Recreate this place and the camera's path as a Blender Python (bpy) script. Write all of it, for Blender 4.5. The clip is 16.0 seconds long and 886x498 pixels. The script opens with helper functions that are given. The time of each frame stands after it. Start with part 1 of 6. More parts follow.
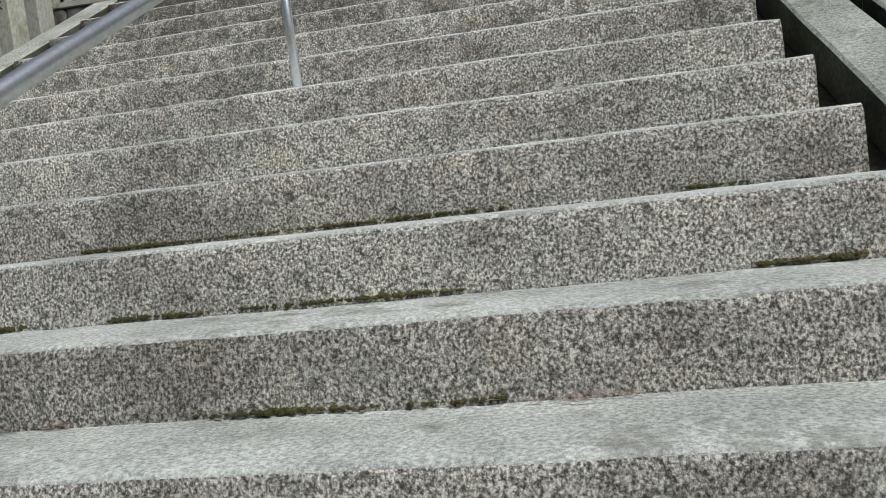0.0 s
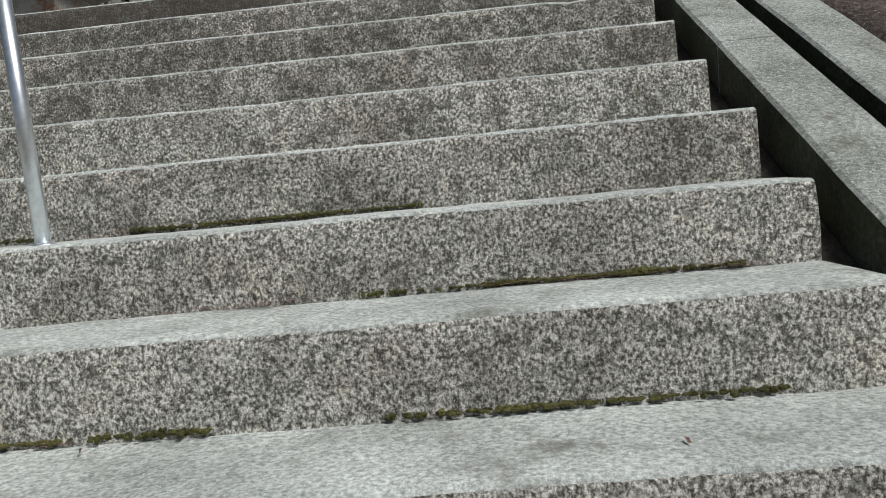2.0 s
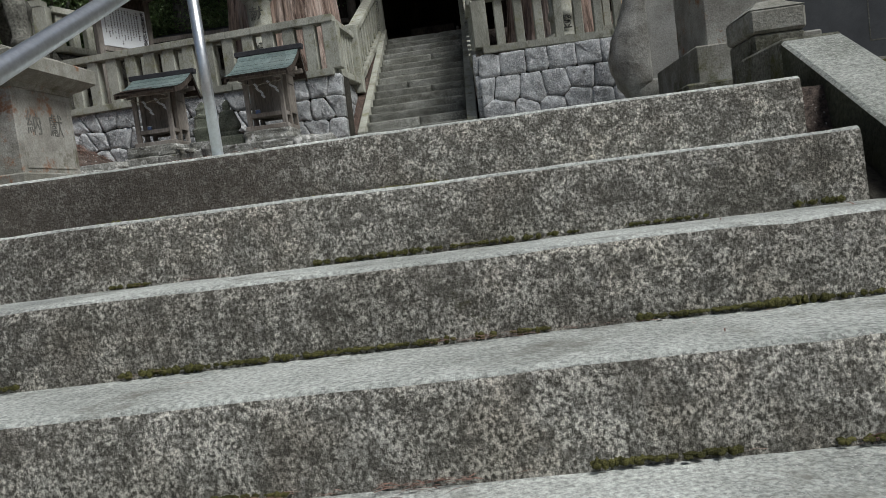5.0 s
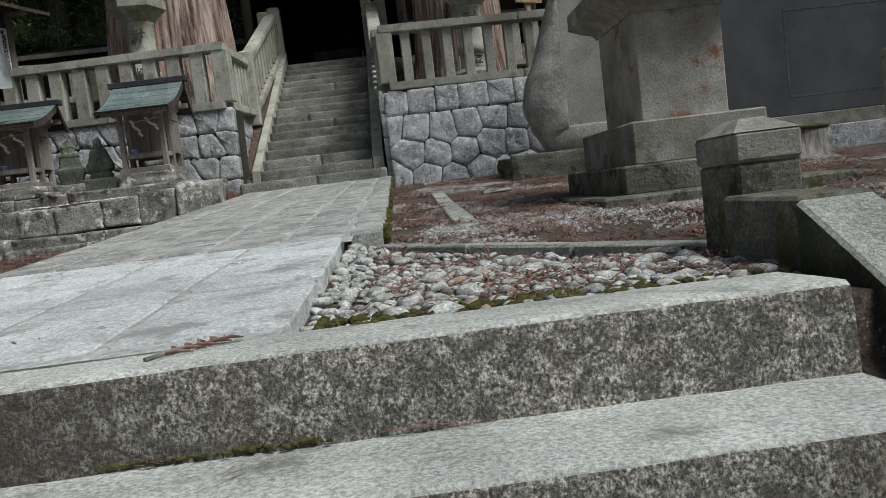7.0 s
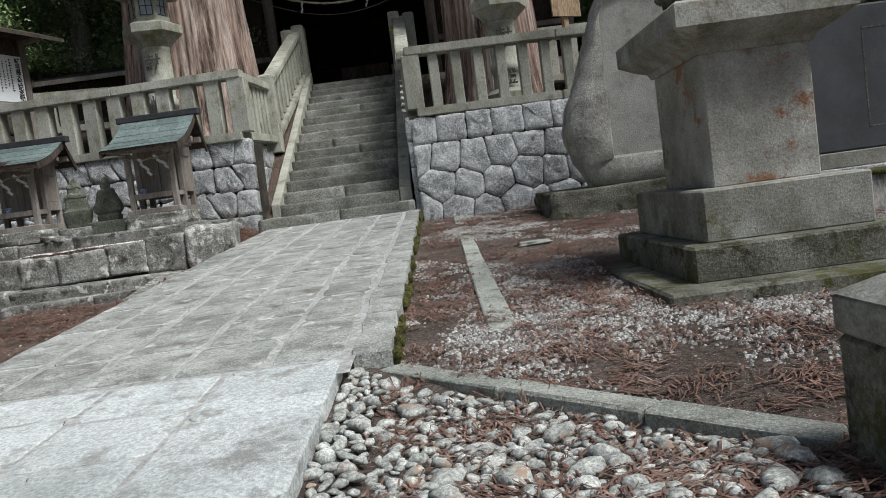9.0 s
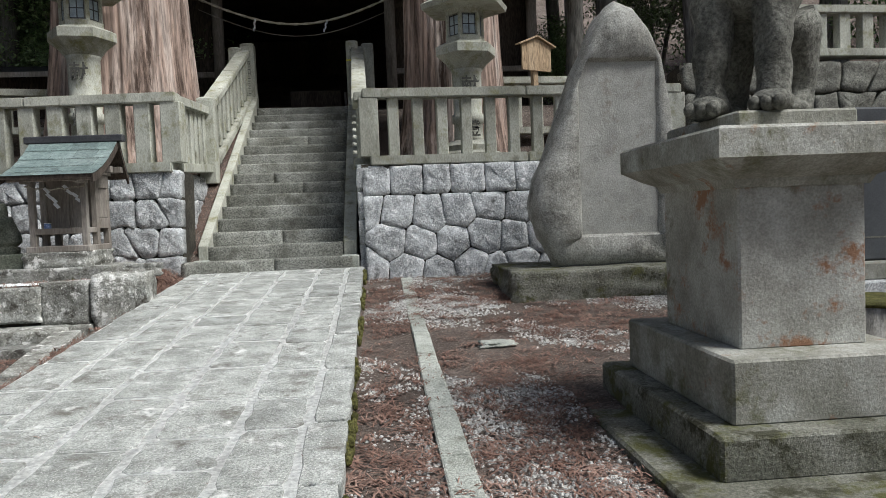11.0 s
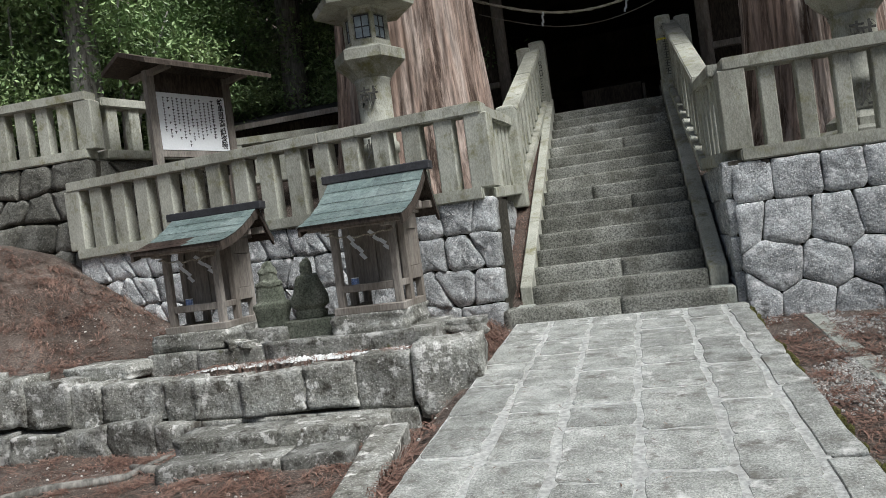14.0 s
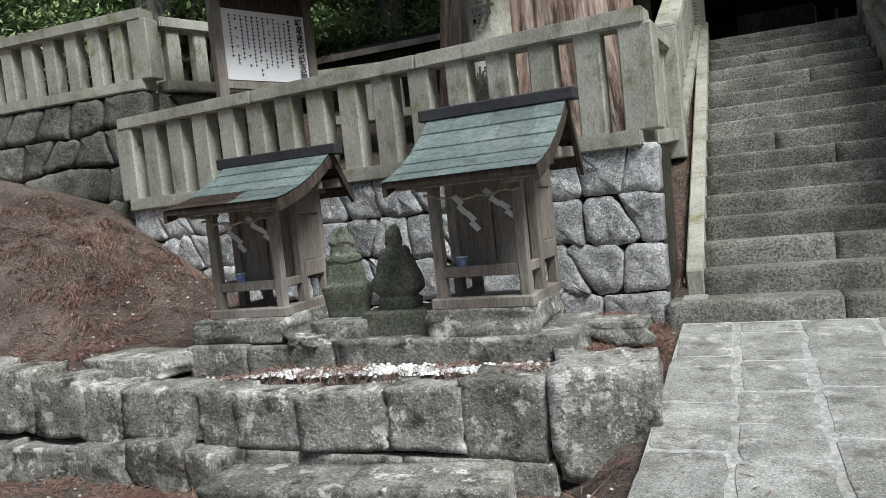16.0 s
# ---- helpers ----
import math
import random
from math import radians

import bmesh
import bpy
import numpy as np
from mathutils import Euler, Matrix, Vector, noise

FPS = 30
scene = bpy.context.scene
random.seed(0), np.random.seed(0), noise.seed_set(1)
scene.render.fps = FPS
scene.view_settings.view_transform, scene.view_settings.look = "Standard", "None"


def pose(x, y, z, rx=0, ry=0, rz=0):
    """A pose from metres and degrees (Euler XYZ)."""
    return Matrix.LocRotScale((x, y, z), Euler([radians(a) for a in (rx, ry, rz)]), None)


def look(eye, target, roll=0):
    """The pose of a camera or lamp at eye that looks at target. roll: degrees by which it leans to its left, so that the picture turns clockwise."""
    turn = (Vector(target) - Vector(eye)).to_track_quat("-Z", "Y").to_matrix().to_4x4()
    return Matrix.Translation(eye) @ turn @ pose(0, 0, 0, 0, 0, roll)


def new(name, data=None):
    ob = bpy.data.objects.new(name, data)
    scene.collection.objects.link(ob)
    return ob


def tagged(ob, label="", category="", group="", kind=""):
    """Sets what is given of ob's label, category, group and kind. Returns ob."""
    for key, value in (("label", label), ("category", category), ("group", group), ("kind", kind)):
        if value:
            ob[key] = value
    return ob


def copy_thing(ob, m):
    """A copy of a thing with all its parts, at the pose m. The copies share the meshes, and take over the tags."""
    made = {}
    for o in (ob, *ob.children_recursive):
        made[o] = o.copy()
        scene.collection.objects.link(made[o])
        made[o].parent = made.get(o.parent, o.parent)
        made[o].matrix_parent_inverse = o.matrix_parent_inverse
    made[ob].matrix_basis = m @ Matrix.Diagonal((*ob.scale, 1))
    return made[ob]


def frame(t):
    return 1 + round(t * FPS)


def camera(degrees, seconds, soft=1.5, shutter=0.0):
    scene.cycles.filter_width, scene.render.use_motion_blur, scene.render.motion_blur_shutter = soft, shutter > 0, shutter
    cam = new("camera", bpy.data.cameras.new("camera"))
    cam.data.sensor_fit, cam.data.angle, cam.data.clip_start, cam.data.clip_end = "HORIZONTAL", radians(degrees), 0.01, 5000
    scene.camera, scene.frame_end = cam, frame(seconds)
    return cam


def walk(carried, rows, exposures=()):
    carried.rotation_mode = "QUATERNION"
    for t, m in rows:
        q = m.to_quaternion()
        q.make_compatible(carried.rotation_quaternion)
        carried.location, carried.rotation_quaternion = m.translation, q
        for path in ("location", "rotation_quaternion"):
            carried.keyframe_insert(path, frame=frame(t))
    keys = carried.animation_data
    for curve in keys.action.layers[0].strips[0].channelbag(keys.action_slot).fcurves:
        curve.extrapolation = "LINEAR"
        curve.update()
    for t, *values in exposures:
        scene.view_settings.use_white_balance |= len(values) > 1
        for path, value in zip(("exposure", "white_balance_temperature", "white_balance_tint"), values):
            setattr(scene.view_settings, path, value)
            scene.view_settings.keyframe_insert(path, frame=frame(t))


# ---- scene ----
cam = camera(62.1, 16.0, soft=0.85)
METRES, EYE, TILT, LEAN, TURN = 11.2, 1.5, 0.0, 0.0, 10.4
ROWS = [
    (0.0, 0.0, 0.0, 0.0, -0.61, -5.33, 6.57),
    (0.5, 0.0031, 0.0271, 0.0146, -5.74, -4.23, 5.24),
    (1.0, 0.0087, 0.0527, 0.0294, -7.15, -4.26, 5.3),
    (1.5, 0.0135, 0.0834, 0.0418, -4.92, -6.54, 5.45),
    (2.0, 0.0248, 0.1126, 0.0526, -7.57, -6.26, 5.34),
    (2.5, 0.0309, 0.1375, 0.0684, -7.34, -6.09, 5.64),
    (3.0, 0.0287, 0.1595, 0.0857, -7.82, -4.54, 3.56),
    (3.5, 0.0273, 0.1835, 0.0923, -8.15, -4.41, 6.34),
    (4.0, 0.0262, 0.208, 0.1044, -5.87, -4.6, 4.53),
    (4.5, 0.0235, 0.2329, 0.1209, -6.5, -4.58, 5.73),
    (5.0, 0.0302, 0.2552, 0.1284, -6.25, -4.37, 7.32),
    (7.5, 0.0569, 0.3587, 0.1896, -14.23, -4.03, 6.74),
    (8.0, 0.0667, 0.3804, 0.1998, -13.09, -3.26, 5.97),
    (8.5, 0.0764, 0.3977, 0.2081, -10.19, -4.01, 8.24),
    (11.0, 0.0851, 0.4984, 0.2673, -15.53, -2.76, 2.23),
    (11.5, 0.0861, 0.5296, 0.2776, -11.93, -3.78, 2.16),
    (12.0, 0.0769, 0.5555, 0.2844, -1.69, -3.05, 3.56),
    (12.5, 0.0603, 0.5914, 0.2859, -0.61, -2.74, 6.44),
    (13.0, 0.0499, 0.6375, 0.2882, 2.57, -3.12, 7.58),
    (13.5, 0.0392, 0.6785, 0.2929, 5.68, -0.73, 5.4),
    (14.0, 0.0288, 0.7124, 0.2904, 4.85, -0.37, 7.47),
    (14.5, 0.019, 0.7529, 0.2931, 8.64, -2.02, 7.69),
    (15.0, 0.0022, 0.8005, 0.2941, 10.7, -3.98, 5.98),
    (15.5, -0.0077, 0.8467, 0.2969, 9.73, -4.43, 7.16),
    (16.0, -0.0142, 0.8914, 0.3033, 12.3, -3.53, 6.01),
]
EXPOSURES = [(0.0, -0.28), (1.5, -0.3), (2.2, -0.35), (3.0, -0.5), (3.5, -0.5), (4.0, -0.35), (5.0, -0.42), (8.5, -0.15), (11.0, 0.32), (13.0, 0.15), (16.0, 0.1)]
walk(cam, [(t, pose(0, 0, EYE, TILT, LEAN, TURN) @ pose(METRES * x, METRES * y, METRES * z, 90 + pitch, roll, yaw)) for t, x, y, z, yaw, pitch, roll in ROWS], EXPOSURES)

# ---- world and light ----
world = bpy.data.worlds.new("overcast_sky")
scene.world = world
world.use_nodes = True
wn = world.node_tree
sky = wn.nodes.new("ShaderNodeTexSky")
sky.sky_type = "NISHITA"
sky.sun_disc = False
SUN_ELEVATION, SUN_AZIMUTH = 56.0, 122.0
sky.sun_elevation, sky.sun_rotation = radians(SUN_ELEVATION), radians(SUN_AZIMUTH)
sky.air_density, sky.dust_density, sky.ozone_density = 1.0, 4.0, 1.0
wn.links.new(sky.outputs[0], wn.nodes["Background"].inputs[0])
wn.nodes["Background"].inputs[1].default_value = 0.075
sun = new("sun", bpy.data.lights.new("sun", "SUN"))
sun.data.energy, sun.data.angle, sun.data.color = 4.0, radians(22), (0.97, 0.985, 1.0)
az = radians(SUN_AZIMUTH)
sun.matrix_world = look((math.sin(az) * math.cos(radians(SUN_ELEVATION)) * 60, math.cos(az) * math.cos(radians(SUN_ELEVATION)) * 60, math.sin(radians(SUN_ELEVATION)) * 60), (0, 0, 0))


# ---- materials ----
def nodes_of(m):
    m.use_nodes = True
    t = m.node_tree
    return t, t.nodes["Principled BSDF"]


def noise_node(t, scale, detail=4.0, rough=0.6, stretch=(1, 1, 1), shift=0.0):
    g = t.nodes.new("ShaderNodeNewGeometry")
    mp = t.nodes.new("ShaderNodeMapping")
    mp.inputs["Scale"].default_value = stretch
    mp.inputs["Location"].default_value = (shift, shift * 1.7, shift * 0.6)
    n = t.nodes.new("ShaderNodeTexNoise")
    n.inputs["Scale"].default_value, n.inputs["Detail"].default_value, n.inputs["Roughness"].default_value = scale, detail, rough
    t.links.new(g.outputs["Position"], mp.inputs["Vector"])
    t.links.new(mp.outputs[0], n.inputs["Vector"])
    return n.outputs["Fac"]


def ramp(t, fac, stops):
    r = t.nodes.new("ShaderNodeValToRGB")
    els = r.color_ramp.elements
    while len(els) < len(stops):
        els.new(0.5)
    for e, (p, c) in zip(els, stops):
        e.position = p
        e.color = (*c, 1) if len(c) == 3 else c
    t.links.new(fac, r.inputs[0])
    return r.outputs[0]


def mix(t, fac, a, b, mode="MIX"):
    m = t.nodes.new("ShaderNodeMix")
    m.data_type, m.blend_type = "RGBA", mode
    for slot, v in ((0, fac), (6, a), (7, b)):
        if isinstance(v, bpy.types.NodeSocket):
            t.links.new(v, m.inputs[slot])
        elif slot == 0:
            m.inputs[0].default_value = v
        else:
            m.inputs[slot].default_value = (*v, 1)
    return m.outputs[2]


def mono(a, b):
    return [(a, (0, 0, 0)), (b, (1, 1, 1))]


def surface(name, dark, mid, light, big=1.5, fine=45.0, speck=None, speck_at=(0.62, 0.7), stain=None, stain_at=(0.55, 0.7), stain_scale=2.2,
            bump=0.4, bump_scale=60.0, rough=0.9, stretch=(1, 1, 1), vary=0.25, metal=0.0, moss=None, moss_at=(0.6, 0.72), grain=0.5, tight=(0.36, 0.64), lichen=None, lichen_at=(0.56, 0.62), lichen_scale=9.0):
    """A weathered surface: broad tone, fine grain, specks, stains with a shape of their own, relief."""
    m = bpy.data.materials.new(name)
    t, p = nodes_of(m)
    dark, mid, light = ((c[0] * 0.968, c[1], c[2] * 1.0) for c in (dark, mid, light))
    broad = ramp(t, noise_node(t, big, 5, 0.65, stretch), [(0.3, dark), (0.5, mid), (0.7, light)])
    small = ramp(t, noise_node(t, fine, 3, 0.7, stretch, 3.1), [(tight[0], (1 - grain,) * 3), (tight[1], (1 + grain * 0.6,) * 3)])
    col = mix(t, 1.0, broad, small, "MULTIPLY")
    if speck:
        col = mix(t, ramp(t, noise_node(t, fine * 1.6, 2, 0.6, stretch, 7.7), mono(*speck_at)), col, speck)
    if stain:
        col = mix(t, ramp(t, noise_node(t, stain_scale, 6, 0.75, stretch, 13.0), mono(*stain_at)), col, stain)
    if moss:
        col = mix(t, ramp(t, noise_node(t, stain_scale * 0.8, 7, 0.75, (1, 1, 1), 29.0), mono(*moss_at)), col, moss)
    if lichen:
        col = mix(t, ramp(t, noise_node(t, lichen_scale, 5, 0.7, (1, 1, 1), 41.0), mono(*lichen_at)), col, lichen)
    oi = t.nodes.new("ShaderNodeObjectInfo")
    isl = t.nodes.new("ShaderNodeNewGeometry")
    add = t.nodes.new("ShaderNodeMath")
    add.operation = "ADD"
    t.links.new(oi.outputs["Random"], add.inputs[0])
    t.links.new(isl.outputs["Random Per Island"], add.inputs[1])
    per = ramp(t, add.outputs[0], [(0.0, (1 - vary,) * 3), (1.0, (1 + vary * 0.4,) * 3)])
    col = mix(t, 1.0, col, per, "MULTIPLY")
    t.links.new(col, p.inputs["Base Color"])
    p.inputs["Roughness"].default_value, p.inputs["Metallic"].default_value = rough, metal
    p.inputs["Specular IOR Level"].default_value = 0.3
    b = t.nodes.new("ShaderNodeBump")
    b.inputs["Strength"].default_value, b.inputs["Distance"].default_value = bump, 0.02
    t.links.new(noise_node(t, bump_scale, 6, 0.7, stretch, 5.0), b.inputs["Height"])
    t.links.new(b.outputs[0], p.inputs["Normal"])
    return m


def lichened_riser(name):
    """Hammered granite: salt-and-pepper grain, lichen blotches that thicken up the stairs and put the upper steps'
    shade into the colour too, a damp brown stain at the head of the stairs.
    """
    m = bpy.data.materials.new(name)
    t, p = nodes_of(m)
    grain = ramp(t, noise_node(t, 118, 3, 0.72, (1, 1, 0.85), 3.1), [(0.38, (0.09, 0.088, 0.074)), (0.47, (0.33, 0.325, 0.292)), (0.54, (0.58, 0.573, 0.522)), (0.61, (0.9, 0.89, 0.83))])
    broad = ramp(t, noise_node(t, 2.6, 5, 0.65), [(0.34, (0.68, 0.67, 0.63)), (0.52, (1.02, 1.02, 1.0)), (0.68, (1.26, 1.24, 1.18))])
    col = mix(t, 1.0, grain, broad, "MULTIPLY")
    warm = ramp(t, noise_node(t, 5.5, 4, 0.6, (1, 1, 1), 17.0), [(0.5, (1, 1, 1)), (0.72, (1.03, 0.985, 0.95))])
    col = mix(t, 1.0, col, warm, "MULTIPLY")
    where = t.nodes.new("ShaderNodeSeparateXYZ")
    g = t.nodes.new("ShaderNodeNewGeometry")
    t.links.new(g.outputs["Position"], where.inputs[0])

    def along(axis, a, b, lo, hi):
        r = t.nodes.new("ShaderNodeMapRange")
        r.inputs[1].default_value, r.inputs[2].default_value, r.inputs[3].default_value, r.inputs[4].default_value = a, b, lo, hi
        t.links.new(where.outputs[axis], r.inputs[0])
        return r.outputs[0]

    def total(a, b, how="ADD"):
        n = t.nodes.new("ShaderNodeMath")
        n.operation = how
        for k, v in enumerate((a, b)):
            if isinstance(v, bpy.types.NodeSocket):
                t.links.new(v, n.inputs[k])
            else:
                n.inputs[k].default_value = v
        return n.outputs[0]

    # blotches gain up the stairs: lichen, plus tree shade put into the colour
    lichen_shade = along(1, 2.8, 5.0, 0.0, 0.085)
    blot = ramp(t, total(noise_node(t, 24, 5, 0.75, (1, 1, 1), 11.0), lichen_shade), mono(0.55, 0.62))
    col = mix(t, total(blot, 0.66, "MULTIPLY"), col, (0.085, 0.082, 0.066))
    patch = ramp(t, total(noise_node(t, 6.0, 6, 0.78, (1, 1, 1), 23.0), lichen_shade), mono(0.55, 0.67))
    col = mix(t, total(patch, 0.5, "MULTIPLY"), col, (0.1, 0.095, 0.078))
    pale = ramp(t, noise_node(t, 8, 5, 0.75, (1, 1, 1), 31.0), mono(0.62, 0.7))
    col = mix(t, total(pale, 0.5, "MULTIPLY"), col, (0.62, 0.615, 0.58))
    green = ramp(t, noise_node(t, 3.4, 7, 0.75, (1, 1, 1.6), 29.0), mono(0.64, 0.76))
    col = mix(t, green, col, (0.11, 0.11, 0.045))
    own = t.nodes.new("ShaderNodeObjectInfo")
    col = mix(t, 1.0, col, ramp(t, own.outputs["Random"], [(0.0, (0.84, 0.83, 0.82)), (1.0, (1.12, 1.12, 1.12))]), "MULTIPLY")
    damp = total(total(along(0, -1.35, -0.2, 1.0, 0.0), along(1, 4.85, 5.3, 0.0, 1.0), "MULTIPLY"), total(noise_node(t, 3.0, 6, 0.75, (1, 1, 1), 37.0), -0.5), "ADD")
    col = mix(t, total(ramp(t, damp, mono(0.3, 0.75)), 0.8, "MULTIPLY"), col, (0.078, 0.066, 0.054))
    t.links.new(col, p.inputs["Base Color"])
    p.inputs["Roughness"].default_value = 0.9
    p.inputs["Specular IOR Level"].default_value = 0.3
    b = t.nodes.new("ShaderNodeBump")
    b.inputs["Strength"].default_value, b.inputs["Distance"].default_value = 1.0, 0.018
    t.links.new(noise_node(t, 75, 6, 0.72, (1, 1, 0.85), 5.0), b.inputs["Height"])
    t.links.new(b.outputs[0], p.inputs["Normal"])
    return m


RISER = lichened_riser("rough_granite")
TREAD = surface("worn_granite", (0.33, 0.34, 0.31), (0.52, 0.53, 0.49), (0.7, 0.71, 0.66), 1.9, 85, (0.6, 0.6, 0.56), (0.6, 0.68), (0.19, 0.19, 0.16), (0.54, 0.7), 3.4,
                0.6, 90, vary=0.1, grain=0.45)
# near path slabs: the bright patch of light on them is put into this colour
SUNLIT = surface("sunlit_near_granite", (0.5, 0.522, 0.51), (0.67, 0.692, 0.68), (0.78, 0.797, 0.787), 2.0, 60, None, stain=(0.33, 0.34, 0.32), stain_at=(0.52, 0.64), stain_scale=4.5, bump=0.9, bump_scale=50, vary=0.25, grain=0.3)
PAVE = surface("paving_granite", (0.2, 0.203, 0.185), (0.34, 0.343, 0.318), (0.5, 0.503, 0.475), 4.0, 85, (0.66, 0.66, 0.63), (0.62, 0.7), stain=(0.13, 0.125, 0.108), stain_at=(0.53, 0.68),
               bump=0.9, bump_scale=38, vary=0.45, grain=0.45, stain_scale=5.0, lichen=(0.6, 0.605, 0.58), lichen_at=(0.57, 0.7), lichen_scale=6.5)
MORTAR = surface("pale_mortar", (0.68, 0.67, 0.64), (0.82, 0.81, 0.78), (0.86, 0.85, 0.82), 2.0, 30, None, stain=(0.3, 0.29, 0.26), stain_at=(0.61, 0.7), stain_scale=3.6, vary=0.0, grain=0.3)
WALLSTONE = surface("wall_stone", (0.17, 0.175, 0.175), (0.36, 0.367, 0.365), (0.56, 0.567, 0.565), 3.2, 62, (0.76, 0.765, 0.755), (0.58, 0.66),
                    (0.12, 0.12, 0.115), (0.56, 0.7), 5.5, 1.0, 22, vary=0.42, grain=0.5, lichen=(0.64, 0.645, 0.64), lichen_at=(0.54, 0.66), lichen_scale=11.0)
RUBBLE = surface("lichened_rubble", (0.125, 0.121, 0.102), (0.245, 0.24, 0.213), (0.45, 0.445, 0.415), 3.4, 50, (0.7, 0.7, 0.67), (0.63, 0.7),
                 (0.06, 0.055, 0.045), (0.53, 0.65), 5.0, 1.0, 24, vary=0.45, grain=0.45, lichen=(0.58, 0.58, 0.55), lichen_at=(0.57, 0.63), lichen_scale=7.0, moss=(0.09, 0.09, 0.03), moss_at=(0.65, 0.75))
GAP = surface("dark_joint_earth", (0.03, 0.026, 0.02), (0.05, 0.045, 0.035), (0.08, 0.07, 0.055), 4, 30, vary=0)
FENCE = surface("weathered_fence_stone", (0.23, 0.225, 0.185), (0.37, 0.365, 0.31), (0.5, 0.495, 0.43), 1.7, 70, None, stain=(0.12, 0.12, 0.08), stain_at=(0.55, 0.72),
                stain_scale=4.5, bump=0.35, bump_scale=80, stretch=(1, 1, 0.45), vary=0.28, grain=0.24, moss=(0.17, 0.165, 0.07), moss_at=(0.53, 0.71))
STEP2 = surface("grey_stair_stone", (0.145, 0.143, 0.12), (0.25, 0.247, 0.215), (0.4, 0.395, 0.355), 1.5, 55, None, stain=(0.09, 0.088, 0.07), stain_at=(0.52, 0.68),
                bump=0.9, bump_scale=60, vary=0.35, grain=0.65, moss=(0.11, 0.11, 0.05), moss_at=(0.66, 0.8))
PEDESTAL = surface("pedestal_stone", (0.16, 0.155, 0.12), (0.29, 0.28, 0.24), (0.46, 0.45, 0.41), 3.0, 70, None, stain=(0.25, 0.145, 0.09), stain_at=(0.61, 0.68),
                   stain_scale=3.2, bump=0.45, bump_scale=50, vary=0.12, moss=(0.1, 0.1, 0.045), moss_at=(0.55, 0.68), grain=0.25)
SHAFT = surface("dressed_pedestal_stone", (0.22, 0.21, 0.18), (0.36, 0.345, 0.305), (0.5, 0.49, 0.45), 3.2, 75, None, stain=(0.27, 0.15, 0.09), stain_at=(0.54, 0.62), stain_scale=2.7, bump=0.45, bump_scale=45,
                vary=0.08, grain=0.22, moss=(0.15, 0.145, 0.105), moss_at=(0.56, 0.66))
OLDWALL = surface("old_dark_wall_stone", (0.075, 0.072, 0.058), (0.145, 0.14, 0.12), (0.25, 0.24, 0.215), 2.4, 45, (0.45, 0.45, 0.42), (0.64, 0.71), (0.05, 0.05, 0.04), (0.54, 0.66), 4.0, 1.0, 24, vary=0.4, grain=0.45,
                  moss=(0.1, 0.105, 0.04), moss_at=(0.6, 0.72))
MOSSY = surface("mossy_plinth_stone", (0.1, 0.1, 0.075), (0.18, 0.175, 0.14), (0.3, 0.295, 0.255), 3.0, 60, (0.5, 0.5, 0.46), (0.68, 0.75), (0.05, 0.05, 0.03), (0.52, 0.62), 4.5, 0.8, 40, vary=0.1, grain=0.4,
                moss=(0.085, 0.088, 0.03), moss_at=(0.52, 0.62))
# flank side faces: moss stain, with their shade put into the colour
FLANKSHADE = surface("mossy_shaded_flank", (0.04, 0.042, 0.028), (0.075, 0.076, 0.052), (0.13, 0.13, 0.1), 3.0, 60, None, stain=(0.05, 0.055, 0.025), stain_at=(0.5, 0.66), stain_scale=3.0, bump=0.7, bump_scale=60, vary=0.1, grain=0.4)
KERB = surface("kerb_granite", (0.26, 0.27, 0.23), (0.4, 0.41, 0.365), (0.53, 0.54, 0.49), 3.0, 75, (0.62, 0.62, 0.57), (0.6, 0.68), (0.16, 0.16, 0.125), (0.55, 0.72), 4.0, 0.8, 80,
               vary=0.15, grain=0.4)
STATUE = surface("old_statue_stone", (0.07, 0.068, 0.055), (0.14, 0.135, 0.115), (0.24, 0.235, 0.2), 4.0, 45, bump=0.8, bump_scale=35, stain=(0.05, 0.05, 0.04), vary=0.1)
IDOL = surface("mossy_idol_stone", (0.085, 0.095, 0.068), (0.14, 0.15, 0.115), (0.22, 0.225, 0.18), 5, 60, bump=0.5, bump_scale=50, vary=0.15)
MONUMENT = surface("monument_rock", (0.2, 0.19, 0.165), (0.34, 0.33, 0.295), (0.48, 0.465, 0.425), 4.0, 60, (0.48, 0.47, 0.42), (0.66, 0.74), (0.11, 0.1, 0.085),
                   (0.58, 0.72), 3.0, 1.0, 11, vary=0.1, grain=0.35, lichen=(0.42, 0.41, 0.36), lichen_at=(0.58, 0.7), lichen_scale=6.0)
FACE = surface("dressed_monument_face", (0.32, 0.31, 0.28), (0.42, 0.41, 0.37), (0.5, 0.49, 0.45), 3.6, 70, None, stain=(0.26, 0.24, 0.2), stain_at=(0.55, 0.7), stain_scale=4, bump=0.4, bump_scale=60, vary=0, grain=0.2)
SLATE = surface("dark_stele_stone", (0.06, 0.063, 0.068), (0.085, 0.09, 0.095), (0.11, 0.115, 0.12), 1.5, 80, bump=0.1, rough=0.6, vary=0.05, grain=0.15)
BARK = surface("cedar_bark", (0.19, 0.125, 0.098), (0.34, 0.245, 0.2), (0.52, 0.44, 0.39), 2.8, 18, stain=(0.06, 0.04, 0.03), stain_at=(0.5, 0.62), stain_scale=5.0,
               speck=(0.5, 0.48, 0.44), speck_at=(0.74, 0.8), bump=1.0, bump_scale=22, stretch=(1, 1, 0.07), vary=0.1, moss=(0.12, 0.115, 0.05), moss_at=(0.63, 0.74))
